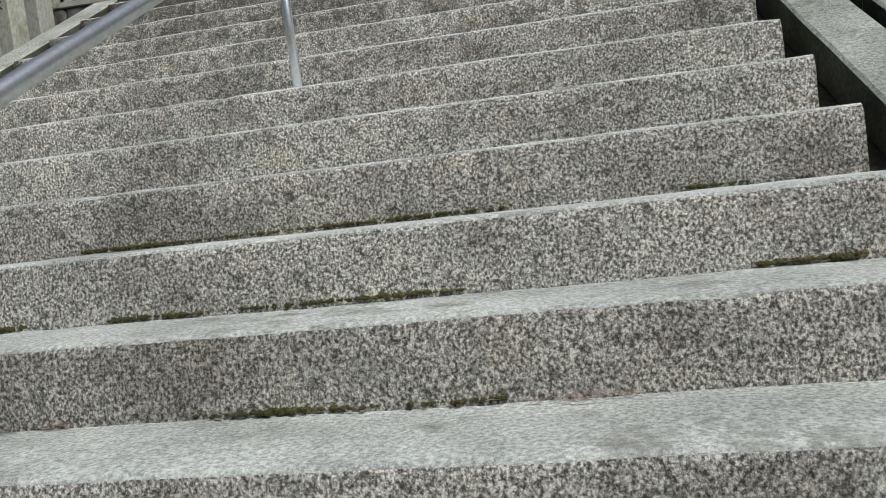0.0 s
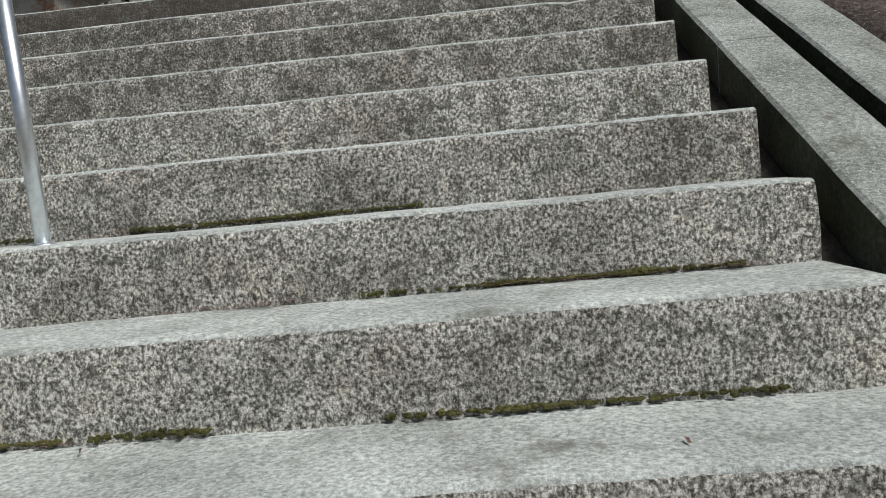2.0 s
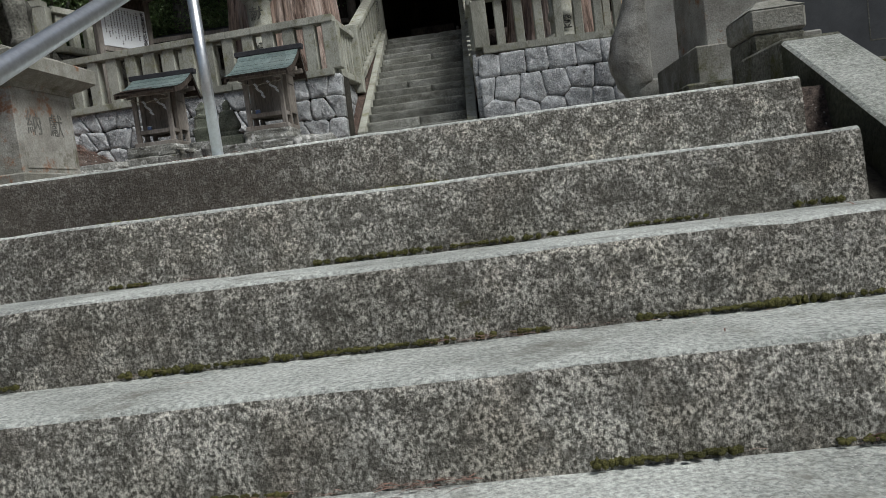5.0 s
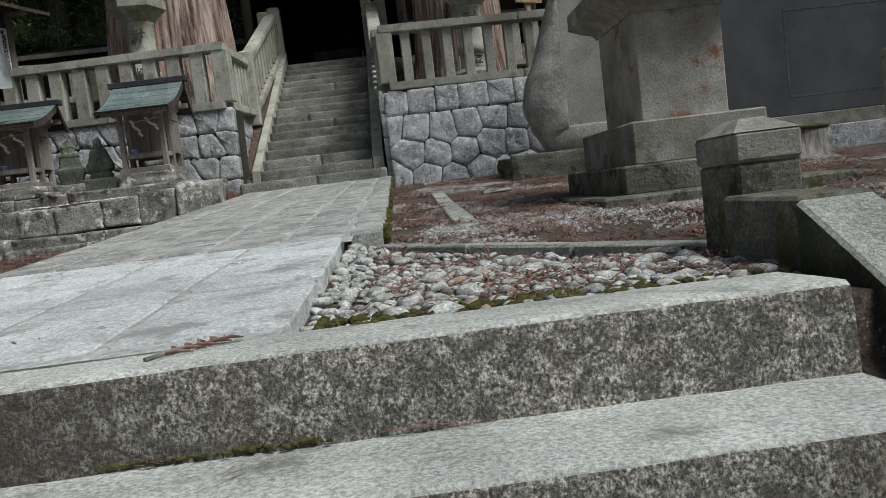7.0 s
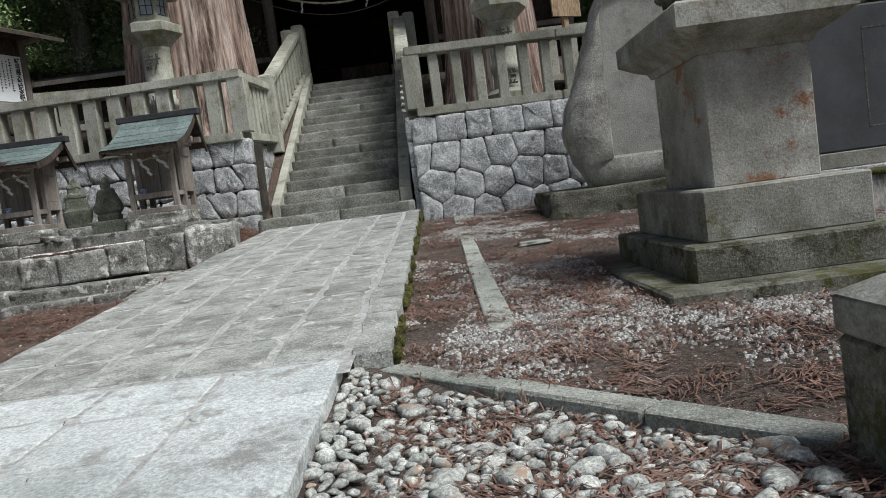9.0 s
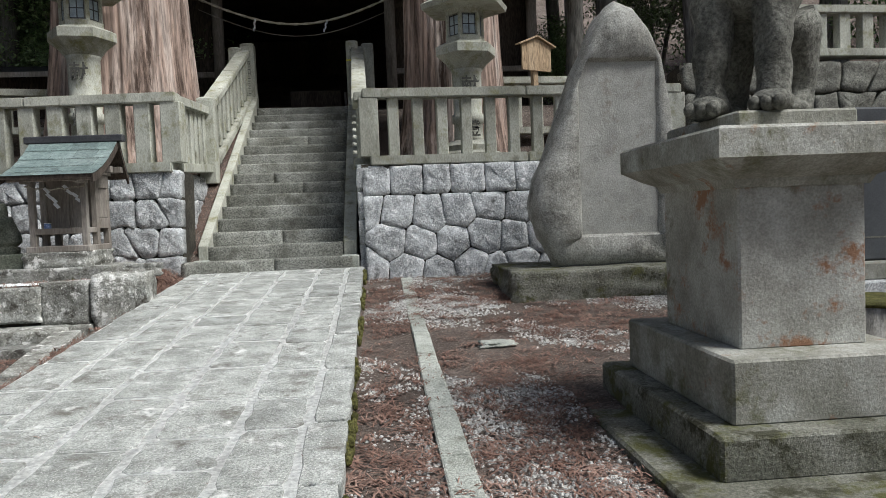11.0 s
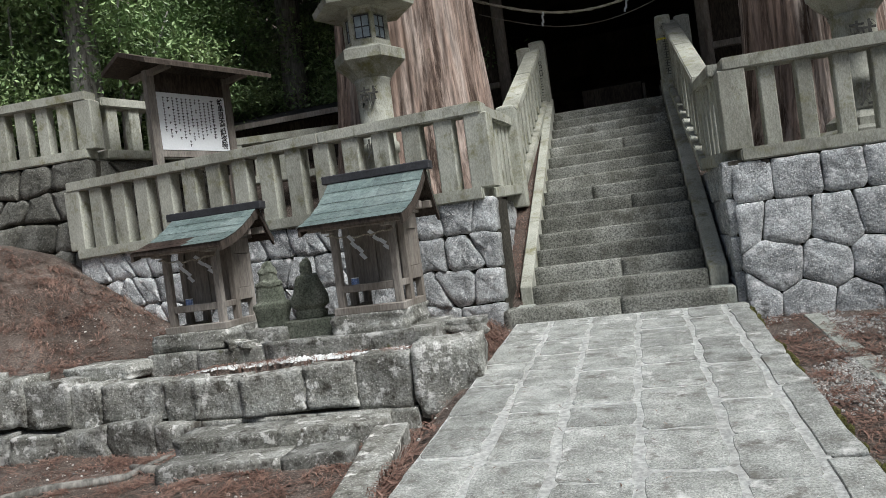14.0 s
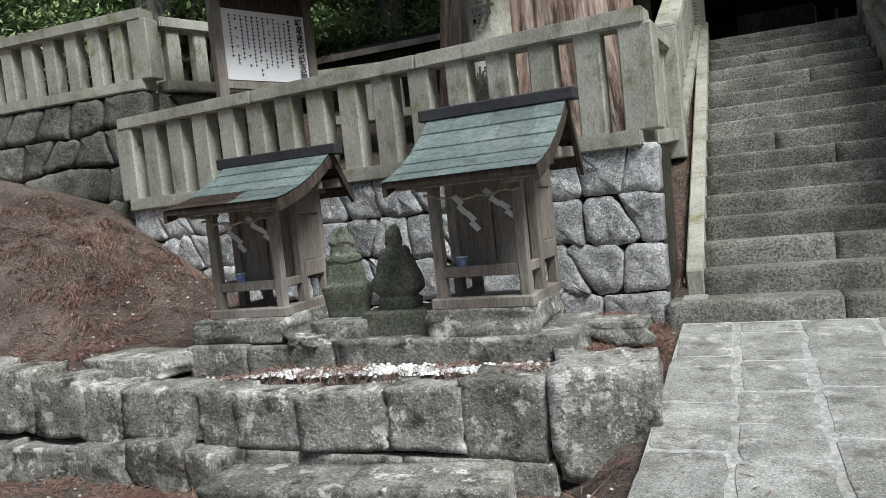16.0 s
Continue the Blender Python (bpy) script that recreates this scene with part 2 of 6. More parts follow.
GREYBARK = surface("grey_bark", (0.15, 0.14, 0.12), (0.25, 0.235, 0.21), (0.36, 0.345, 0.32), 2.0, 18, stain=(0.05, 0.045, 0.035), stain_scale=4, bump=1.0, bump_scale=16,
                   stretch=(1, 1, 0.15), vary=0.35)
LITTER = surface("needle_litter", (0.068, 0.05, 0.041), (0.127, 0.097, 0.08), (0.225, 0.18, 0.155), 1.3, 50, (0.5, 0.46, 0.42), (0.65, 0.7), (0.05, 0.036, 0.028), (0.55, 0.7), 2.4,
                 1.0, 70, vary=0, moss=(0.07, 0.085, 0.03), moss_at=(0.7, 0.8), grain=0.6)
NEEDLE = surface("dry_cedar_needles", (0.1, 0.054, 0.041), (0.185, 0.108, 0.083), (0.31, 0.205, 0.165), 3, 30, vary=0.5, bump=0.0)
OLDWOOD = surface("weathered_wood", (0.15, 0.127, 0.106), (0.245, 0.215, 0.187), (0.36, 0.328, 0.296), 2.5, 60, stain=(0.08, 0.064, 0.052), stain_at=(0.6, 0.8), bump=0.4, bump_scale=40,
                  stretch=(1, 1, 0.15), vary=0.25, grain=0.28)
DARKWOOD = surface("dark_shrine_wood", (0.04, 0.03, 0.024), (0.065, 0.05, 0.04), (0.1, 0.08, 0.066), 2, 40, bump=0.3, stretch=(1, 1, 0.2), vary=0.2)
PALEWOOD = surface("pale_cypress_wood", (0.3, 0.2, 0.12), (0.42, 0.3, 0.19), (0.5, 0.38, 0.26), 2, 60, bump=0.2, stretch=(1, 1, 0.15), vary=0.1)
COPPER = surface("verdigris_copper", (0.2, 0.265, 0.25), (0.3, 0.375, 0.36), (0.4, 0.475, 0.455), 3.5, 30, stain=(0.13, 0.1, 0.075), stain_at=(0.63, 0.75), stain_scale=3.0,
                 bump=0.15, rough=0.6, vary=0.3, metal=0.0, grain=0.25)
RIDGE = surface("tarnished_dark_copper", (0.03, 0.03, 0.033), (0.045, 0.045, 0.05), (0.07, 0.068, 0.07), 3, 40, bump=0.2, rough=0.55, vary=0.1, grain=0.2)
STEEL = surface("galvanised_steel", (0.68, 0.7, 0.73), (0.76, 0.78, 0.8), (0.8, 0.82, 0.84), 3, 60, bump=0.03, rough=0.32, metal=0.9, vary=0.05, grain=0.1)
PEBBLE = surface("river_pebble", (0.16, 0.165, 0.152), (0.36, 0.365, 0.34), (0.64, 0.635, 0.59), 13, 90, stain=(0.3, 0.22, 0.16), stain_at=(0.56, 0.64), stain_scale=8, bump=0.3, rough=0.75, vary=0.5)
GRAVEL = surface("white_gravel", (0.3, 0.28, 0.26), (0.48, 0.46, 0.43), (0.66, 0.65, 0.62), 9, 90, bump=0.2, vary=0.4)
CHIP = surface("white_marble_chip", (0.62, 0.61, 0.59), (0.76, 0.755, 0.74), (0.84, 0.84, 0.83), 9, 90, bump=0.1, vary=0.25, grain=0.15)
MOSS = surface("moss", (0.06, 0.058, 0.016), (0.11, 0.105, 0.03), (0.18, 0.165, 0.055), 9, 90, bump=1.0, bump_scale=120, vary=0.3)
LEAF = surface("evergreen_leaf", (0.09, 0.15, 0.065), (0.2, 0.29, 0.125), (0.36, 0.45, 0.22), 0.8, 8, rough=0.35, bump=0.0, vary=0.6)
CEDARLEAF = surface("cedar_foliage", (0.03, 0.05, 0.022), (0.05, 0.085, 0.036), (0.085, 0.125, 0.055), 0.6, 8, rough=0.6, bump=0.0, vary=0.5)
WHITE = surface("white_enamel", (0.84, 0.85, 0.86), (0.87, 0.88, 0.89), (0.88, 0.89, 0.9), 2, 40, rough=0.4, bump=0.0, vary=0, grain=0.05)
PAPER = surface("white_paper", (0.8, 0.8, 0.81), (0.85, 0.85, 0.86), (0.87, 0.87, 0.88), 5, 40, bump=0.05, vary=0.05, grain=0.1)
INK = surface("black_ink", (0.02, 0.02, 0.022), (0.025, 0.025, 0.028), (0.03, 0.03, 0.03), 5, 40, bump=0, vary=0)
# letters lie flat on the stone; the shade in their grooves is put into colour
CARVED = surface("carved_letter_shade", (0.07, 0.068, 0.06), (0.09, 0.088, 0.078), (0.12, 0.115, 0.1), 5, 60, bump=0.2, vary=0)
CARVEDPALE = surface("pale_carved_letter_shade", (0.15, 0.145, 0.128), (0.19, 0.185, 0.165), (0.24, 0.235, 0.21), 5, 60, bump=0.2, vary=0)
STRAW = surface("straw_rope_fibre", (0.3, 0.26, 0.2), (0.42, 0.38, 0.31), (0.52, 0.48, 0.41), 8, 60, bump=0.4, vary=0.1)
GLASSBLUE = surface("blue_printed_cup", (0.1, 0.16, 0.36), (0.18, 0.26, 0.46), (0.5, 0.54, 0.62), 60, 90, rough=0.3, bump=0, vary=0.05)
YELLOW = surface("yellow_paint", (0.5, 0.42, 0.05), (0.6, 0.5, 0.07), (0.65, 0.56, 0.1), 5, 40, vary=0.1)
PANE = surface("dusty_lantern_pane", (0.22, 0.26, 0.29), (0.3, 0.35, 0.38), (0.4, 0.45, 0.48), 6, 40, rough=0.2, bump=0, vary=0.1, grain=0.1)


# ---- building blocks ----
def finish(bm, smooth=False):
    bmesh.ops.recalc_face_normals(bm, faces=bm.faces)
    if smooth:
        for f in bm.faces:
            f.smooth = True
    return bm


def mesh_of(name, bm, mats):
    me = bpy.data.meshes.new(name)
    bm.to_mesh(me)
    bm.free()
    for m in (mats if isinstance(mats, (list, tuple)) else [mats]):
        me.materials.append(m)
    return me


def part(name, bm, material, parent, label=""):
    """One mesh object under a thing or a part."""
    ob = new(name, mesh_of(name, bm, material))
    ob.parent = parent
    if label:
        ob["label"] = label
    return ob


def thing(name, label, category, at=None, group="", kind=""):
    ob = new(name)
    ob.empty_display_size = 0.1
    if at is not None:
        ob.matrix_basis = at
    return tagged(ob, label, category, group, kind)


def solo(name, bm, material, label, category, at=None, group="", kind=""):
    ob = new(name, mesh_of(name, bm, material))
    if at is not None:
        ob.matrix_basis = at
    return tagged(ob, label, category, group, kind)


def box(x0, x1, y0, y1, z0, z1, bevel=0.008, m=None, bm=None):
    bm = bm or bmesh.new()
    b2 = bmesh.new()
    bmesh.ops.create_cube(b2, size=1, matrix=Matrix.Translation(((x0 + x1) / 2, (y0 + y1) / 2, (z0 + z1) / 2)) @ Matrix.Diagonal((abs(x1 - x0), abs(y1 - y0), abs(z1 - z0), 1)))
    if bevel:
        bmesh.ops.bevel(b2, geom=b2.edges[:], offset=bevel, segments=1, affect="EDGES", profile=0.5)
    return merge(bm, b2, m)


def merge(bm, b2, m=None):
    vs = {}
    for v in b2.verts:
        vs[v] = bm.verts.new(m @ v.co if m else v.co)
    for f in b2.faces:
        try:
            g = bm.faces.new([vs[v] for v in f.verts])
            g.smooth, g.material_index = f.smooth, f.material_index
        except ValueError:
            pass
    b2.free()
    return bm


def lathe(profile, sides, bm=None, m=None, turn=0.0, smooth=True):
    """Rings of (radius, z) from the bottom up, closed at both ends."""
    bm = bm or bmesh.new()
    rings = []
    for r, z in profile:
        ring = []
        for i in range(sides):
            a = turn + 2 * math.pi * i / sides
            co = Vector((r * math.cos(a), r * math.sin(a), z))
            ring.append(bm.verts.new(m @ co if m else co))
        rings.append(ring)
    for a, b in zip(rings, rings[1:]):
        for i in range(sides):
            f = bm.faces.new((a[i], a[(i + 1) % sides], b[(i + 1) % sides], b[i]))
            f.smooth = smooth
    bm.faces.new(rings[0][::-1])
    bm.faces.new(rings[-1])
    return bm


def tube(points, r, sides=10, bm=None):
    bm = bm or bmesh.new()
    pts = [Vector(p) for p in points]
    rings = []
    for i, p in enumerate(pts):
        d = (pts[min(i + 1, len(pts) - 1)] - pts[max(i - 1, 0)]).normalized()
        u = d.cross(Vector((0.3, 0.1, 1)) if abs(d.z) < 0.9 else Vector((1, 0, 0))).normalized()
        w = d.cross(u)
        rr = r[i] if isinstance(r, (list, tuple)) else r
        rings.append([bm.verts.new(p + rr * (math.cos(2 * math.pi * k / sides) * u + math.sin(2 * math.pi * k / sides) * w)) for k in range(sides)])
    for a, b in zip(rings, rings[1:]):
        for k in range(sides):
            f = bm.faces.new((a[k], a[(k + 1) % sides], b[(k + 1) % sides], b[k]))
            f.smooth = True
    bm.faces.new(rings[0][::-1])
    bm.faces.new(rings[-1])
    return finish(bm)


def prism(outline, y0, y1, bm=None, m=None):
    """An outline in x, z pushed from y0 to y1."""
    bm = bm or bmesh.new()
    a = [bm.verts.new(m @ Vector((x, y0, z)) if m else (x, y0, z)) for x, z in outline]
    b = [bm.verts.new(m @ Vector((x, y1, z)) if m else (x, y1, z)) for x, z in outline]
    bm.faces.new(a)
    bm.faces.new(b[::-1])
    n = len(a)
    for i in range(n):
        bm.faces.new((a[i], b[i], b[(i + 1) % n], a[(i + 1) % n]))
    return finish(bm)


def rock(sx, sy, sz, seed, rough=0.12, cuts=3, square=0.55):
    """A worn block: a cube drawn part way to an ellipsoid, broken up by noise. Its base stands at z 0."""
    bm = bmesh.new()
    bmesh.ops.create_cube(bm, size=2)
    bmesh.ops.subdivide_edges(bm, edges=bm.edges[:], cuts=cuts, use_grid_fill=True)
    off = Vector((seed * 3.7, seed * 1.3, seed * 7.1))
    for v in bm.verts:
        c = v.co.copy()
        c = c * square + c.normalized() * 1.25 * (1 - square)
        c += c * (rough * (noise.noise(c * 1.1 + off) + 0.5 * noise.noise(c * 2.7 + off) + 0.3 * noise.noise(c * 6.1 + off)))
        v.co = (c.x * sx / 2, c.y * sy / 2, max(0, (c.z * 0.5 + 0.5)) * sz)
    for f in bm.faces:
        f.smooth = True
    return bm


def clip_poly(poly, px, py, nx, ny):
    """The part of a polygon on the side of a line to which the normal does not point."""
    out = []
    for i, (ax, ay) in enumerate(poly):
        bx, by = poly[(i + 1) % len(poly)]
        da, db = (ax - px) * nx + (ay - py) * ny, (bx - px) * nx + (by - py) * ny
        if da <= 0:
            out.append((ax, ay))
        if da * db < 0:
            s = da / (da - db)
            out.append((ax + (bx - ax) * s, ay + (by - ay) * s))
    return out


def fitted_stones(width, height, cell, seed, squash=1.15, loose=1.0):
    """Outlines of close-fitting stones on a wall of that size."""
    rnd = random.Random(seed)
    nx, nz = max(1, round(width / (cell * squash))), max(1, round(height / cell))
    seeds = [((i + 0.5 + (0.25 if j % 2 else -0.25) + rnd.uniform(-0.5, 0.5) * loose * 0.7) * width / nx, (j + 0.5 + rnd.uniform(-0.5, 0.5) * loose * 0.7) * height / nz)
             for i in range(nx) for j in range(nz)]
    cells = []
    for i, (sx, sz) in enumerate(seeds):
        poly = [(0, 0), (width, 0), (width, height), (0, height)]
        for j, (tx, tz) in enumerate(seeds):
            if i != j and abs(tx - sx) < cell * 3.5 and abs(tz - sz) < cell * 3.5:
                poly = clip_poly(poly, (sx + tx) / 2, (sz + tz) / 2, tx - sx, tz - sz)
                if len(poly) < 3:
                    break
        if len(poly) > 2:
            cells.append(poly)
    return cells


def coursed_stones(width, height, cell, seed):
    """Outlines of roughly squared stones in uneven courses."""
    rnd = random.Random(seed)
    rows = max(2, round(height / cell))
    lift = lambda j, x: 0 if j in (0, rows) else (0.2 if j < rows - 1 else 0.12) * cell * (noise.noise((x * 2.1, j * 5.3, seed)) + 0.9 * noise.noise((x * 4.7, j * 3.1, seed)))
    level = lambda j, x: height * j / rows + lift(j, x)
    cells = []
    for j in range(rows):
        x, slant = 0.0, 0.0
        while x < width - 0.01:
            wd = cell * rnd.choice((0.85, 1.0, 1.1, 1.3))
            nxt = x + wd if width - x - wd > cell * 0.6 else width
            lean = 0 if nxt == width else rnd.uniform(-0.3, 0.3) * cell
            a0, a1, b0, b1 = x - slant, x + slant, nxt - lean, nxt + lean
            c = rnd.uniform(0.02, 0.17) * cell
            m0, m1 = (a0 + b0) / 2, (a1 + b1) / 2
            cells.append([(a0 + c, level(j, a0)), (m0, level(j, m0)), (b0 - c, level(j, b0)), (b0, level(j, b0) + c), (b1, level(j + 1, b1) - c), (b1 - c, level(j + 1, b1)), (m1, level(j + 1, m1)),
                          (a1 + c, level(j + 1, a1)), (a1, level(j + 1, a1) - c), (a0, level(j, a0) + c)])
            x, slant = nxt, lean
    return cells


def stone_face(poly, seed, gap=0.012, proud=0.05, back=0.12):
    """One fitted stone: its outline drawn in by the joint, rounded corners, a hewn bulging front towards -y."""
    rnd = random.Random(seed)
    cx, cz = sum(p[0] for p in poly) / len(poly), sum(p[1] for p in poly) / len(poly)
    size = max(math.hypot(p[0] - cx, p[1] - cz) for p in poly)
    soft = []
    for i, (x, z) in enumerate(poly):
        ox, oz = poly[(i + 1) % len(poly)]
        edge = math.hypot(ox - x, oz - z)
        if edge < 0.004:
            continue
        for s in (0.07, 0.36, 0.64, 0.93) if edge > 0.12 else (0.2, 0.8):
            soft.append((x + (ox - x) * s + rnd.uniform(-0.007, 0.007), z + (oz - z) * s + rnd.uniform(-0.007, 0.007)))
    bm = bmesh.new()
    rings = []
    for shrink, y in ((1.0, back), (1.0, 0.004), (0.994, -proud * 0.62), (0.965, -proud * 0.94), (0.66, -proud), (0.33, -proud)):
        ring = []
        for x, z in soft:
            d = max(0.02, math.hypot(x - cx, z - cz))
            k = shrink * (1 - gap / d)
            qx, qz = cx + (x - cx) * k, cz + (z - cz) * k
            jit = 0.024 * noise.noise((qx * 6 + seed, qz * 6, seed * 1.7)) + 0.016 * noise.noise((qx * 19, qz * 19, seed)) + 0.008 * noise.noise((qx * 41, qz * 41, seed)) if y < 0 else 0
            ring.append(bm.verts.new((qx, y + jit, qz)))
        rings.append(ring)
    n = len(soft)
    for a, b in zip(rings, rings[1:]):
        for i in range(n):
            bm.faces.new((a[i], a[(i + 1) % n], b[(i + 1) % n], b[i]))
    mid = bm.verts.new((cx, -proud + 0.02 * noise.noise((cx * 6 + seed, cz * 6, seed * 1.7)), cz))
    for i in range(n):
        bm.faces.new((rings[-1][i], rings[-1][(i + 1) % n], mid))
    bm.faces.new(rings[0])
    for f in bm.faces:
        f.smooth = len(f.verts) < 5
    return finish(bm)


def stone_wall(name, label, at, width, height, cell, seed, mat, thick=0.5, cells=None, proud=0.036, gap=0.0025):
    """A retaining wall of fitted stones with a core behind. Local x runs along it, -y is its face."""
    wall = thing(name, label, "stone wall", at, kind="structure")
    part("core", box(0.01, width - 0.01, 0.03, thick, 0, height - 0.01, 0), GAP, wall)
    for i, poly in enumerate(cells or coursed_stones(width, height, cell, seed)):
        part("stone", stone_face(poly, seed * 100 + i, gap, proud), mat, wall)
    return wall


def capped_stones(width, height, top, cell, seed):
    """A course of squared stones along the top, many-sided fitted stones under it."""
    rnd = random.Random(seed)
    cells = fitted_stones(width, height - top, cell, seed, 1.12, 0.62)
    x = 0.0
    while x < width - 0.01:
        nxt = x + rnd.uniform(0.34, 0.5)
        nxt = width if width - nxt < 0.25 else nxt
        c = rnd.uniform(0.02, 0.05)
        cells.append([(x + c, height - top), (nxt - c, height - top), (nxt, height - top + c), (nxt, height - c * 0.5), (nxt - c * 0.5, height), (x + c * 0.5, height), (x, height - c * 0.5), (x, height - top + c)])
        x = nxt
    return cells


def words(text, size, material, parent, at, name="lettering", depth=0.002, label="", bold=0.0):
    """Flat letters in the local x, z plane facing -y, upper left at the origin of at."""
    c = bpy.data.curves.new(name, "FONT")
    c.body, c.size, c.extrude, c.offset = text, size, depth, bold
    tmp = bpy.data.objects.new(name, c)
    scene.collection.objects.link(tmp)
    me = bpy.data.meshes.new_from_object(tmp.evaluated_get(bpy.context.evaluated_depsgraph_get()))
    bpy.data.objects.remove(tmp)
    bpy.data.curves.remove(c)
    me.materials.clear()
    me.materials.append(material)
    ob = new(name, me)
    ob.parent = parent
    ob.matrix_basis = at @ pose(0, 0, 0, 90, 0, 0)
    if label:
        ob["label"] = label
    return ob


def smooth01(a, b, v):
    s = min(1.0, max(0.0, (v - a) / (b - a)))
    return s * s * (3 - 2 * s)


# ---- levels ----
TREAD_Y, RISE_Z, TOP_Y, TOP_Z = 0.3783, 0.1982, 5.422, 3.174
SX0, SX1 = -3.43, 0.86


def nosing(y):
    return TOP_Z - (TOP_Y - y) * RISE_Z / TREAD_Y


def path_z(y):
    return 3.166 + (y - 5.7) * 0.0599 if y < 7.72 else 3.287 + (y - 7.72) * 0.071


def right_z(y):
    return 3.17 + 0.058 * (y - 7.2)


def ground_z(x, y):
    if y < 5.45:
        line = max(nosing(y), -1.2)
        if SX0 - 0.14 < x < SX1 + 0.62:
            return line - 0.55
        side = line - 0.05 if x > 0 else line - 0.1
        return side + (0.12 * smooth01(1.6, 4, x) if x > 0 else 0)
    # court
    if x > -0.3:
        z = right_z(y)
        if y < 7.85 - 0.76 * (x + 0.3):
            z = max(z - 0.02, 3.125)
        z += 0.04 * noise.noise((x * 0.9, y * 0.9, 0))
    elif x > -2.5:
        z = path_z(y) - 0.07
    else:
        z = path_z(min(y, 13)) - 0.32 + 0.2 * (1 - smooth01(7.5, 9.5, y)) - 0.07 * smooth01(-4.4, -5.4, x) * smooth01(11, 13, y) + 0.04 * noise.noise((x * 0.8, y * 0.8, 3))
        up = smooth01(13.48, 13.62, y)
        z += (3.92 - path_z(13) + 0.32) * up
        z += (path_z(y) - 0.04 - z) * smooth01(-2.95, -2.55, x)
        z += smooth01(-5.7, -9.7, x) * smooth01(12.9, 15.9, y) * 1.6
        z += smooth01(-9, -14, x) * 1.4
        z += 0.05 * noise.noise((x * 1.7, y * 1.7, 5)) * smooth01(-3, -5, x)
    if y > (16.85 if x > 4.8 else 16.0 + (0.095 * (-2.67 - x) if x < -2.6 else 0)):
        if -2.9 < x < 0.02 and (-2.62 < x < -0.25 or y < 20.9):
            z = 3.4 + smooth01(15.5, 21, y) * 2.9 if y < 20.9 else 6.7
        else:
            z = 5.2 + smooth01(18.0, 21.2, y) * 1.5
            if x < -8.3 and y > 16.6:
                z = max(z, 6.55)
            if x > 5:
                z = max(z, 5.2 + 1.4 * smooth01(5.0, 6.5, x))
    # the wooded hill around
    if y > 26:
        z += min(34, (y - 26) * 0.55) + 0.4 * noise.noise((x * 0.2, y * 0.2, 1))
    if x < -13 and y > 5:
        z += min(30, (-13 - x) * 0.5)
    if x > 12 and y > 5:
        z += min(18, (x - 12) * 0.35)
    return z


# ---- ground ----
def axis(lo, hi, fine, far):
    inner = list(np.arange(lo, hi + fine / 2, fine))
    out, step, v = [], fine, hi
    while v < far:
        step *= 1.35
        v += step
        out.append(v)
    left, step, v = [], fine, lo
    while v > -far:
        step *= 1.35
        v -= step
        left.append(v)
    return left[::-1] + inner + out


def build_ground():
    xs, ys = axis(-10, 7, 0.16, 1500), axis(-3, 22, 0.16, 1500)
    verts = [(x, y, ground_z(x, y)) for y in ys for x in xs]
    n = len(xs)
    faces = [(j * n + i, j * n + i + 1, (j + 1) * n + i + 1, (j + 1) * n + i) for j in range(len(ys) - 1) for i in range(n - 1)]
    me = bpy.data.meshes.new("ground")
    me.from_pydata(verts, [], faces)
    me.materials.append(LITTER)
    for p in me.polygons:
        p.use_smooth = True
    tagged(new("ground", me), "brown forest ground under dry cedar needles", "ground", kind="structure")


build_ground()


# ---- lower stairs ----
def step_block(x0, x1, depth, height, seed):
    """A granite step: worn nosing, rough riser face; origin at the nosing, tread material on its top."""
    bm = bmesh.new()
    n = max(2, int((x1 - x0) / 0.09))
    prof = [(-0.016, -height - 0.03), (-0.009, -height * 0.6), (-0.004, -height * 0.3), (0.0, -0.03), (0.006, -0.009), (0.02, 0.0), (depth * 0.5, -0.004), (depth + 0.05, -0.013)]
    rows = []
    for i in range(n + 1):
        x = x0 + (x1 - x0) * i / n
        row = []
        for k, (y, z) in enumerate(prof):
            a = 0.006 if k < 5 else 0.003
            dy = a * noise.noise((x * 7 + seed, k * 1.3, seed * 2.1)) + 0.006 * noise.noise((x * 1.5, seed, 0))
            dz = 0.005 * noise.noise((x * 2.0, seed * 3.3, 4)) + 0.004 * noise.noise((x * 9, seed, k))
            chip = max(0, noise.noise((x * 5, seed * 5.1, 9)) - 0.42) * 0.045 if 3 <= k <= 5 else 0
            row.append(bm.verts.new((x, y + dy + chip, z + (dz if k > 1 else 0) - chip)))
        rows.append(row)
    for a, b in zip(rows, rows[1:]):
        for k in range(len(prof) - 1):
            f = bm.faces.new((a[k], b[k], b[k + 1], a[k + 1]))
            f.material_index = 1 if k >= 4 else 0
            f.smooth = True
    for r in (rows[0], rows[-1]):
        bm.faces.new(r + [bm.verts.new((r[0].co.x, depth, -height - 0.03))])
    return finish(bm)


def lower_stairs():
    st = thing("stone_stairs_lower", "wide worn granite stairs with speckled rough risers", "stairs", kind="structure")
    rnd = random.Random(4)
    for k in range(22):
        y, z = TOP_Y - TREAD_Y * k, TOP_Z - RISE_Z * k
        depth = TREAD_Y + (-0.09 if k == 0 else 0.02)
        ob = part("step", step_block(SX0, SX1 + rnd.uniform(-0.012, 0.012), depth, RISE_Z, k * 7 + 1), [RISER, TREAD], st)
        ob.matrix_basis = pose(0, y, z, rnd.uniform(-0.3, 0.3), rnd.uniform(-0.04, 0.04), 0)
    return st


lower_stairs()


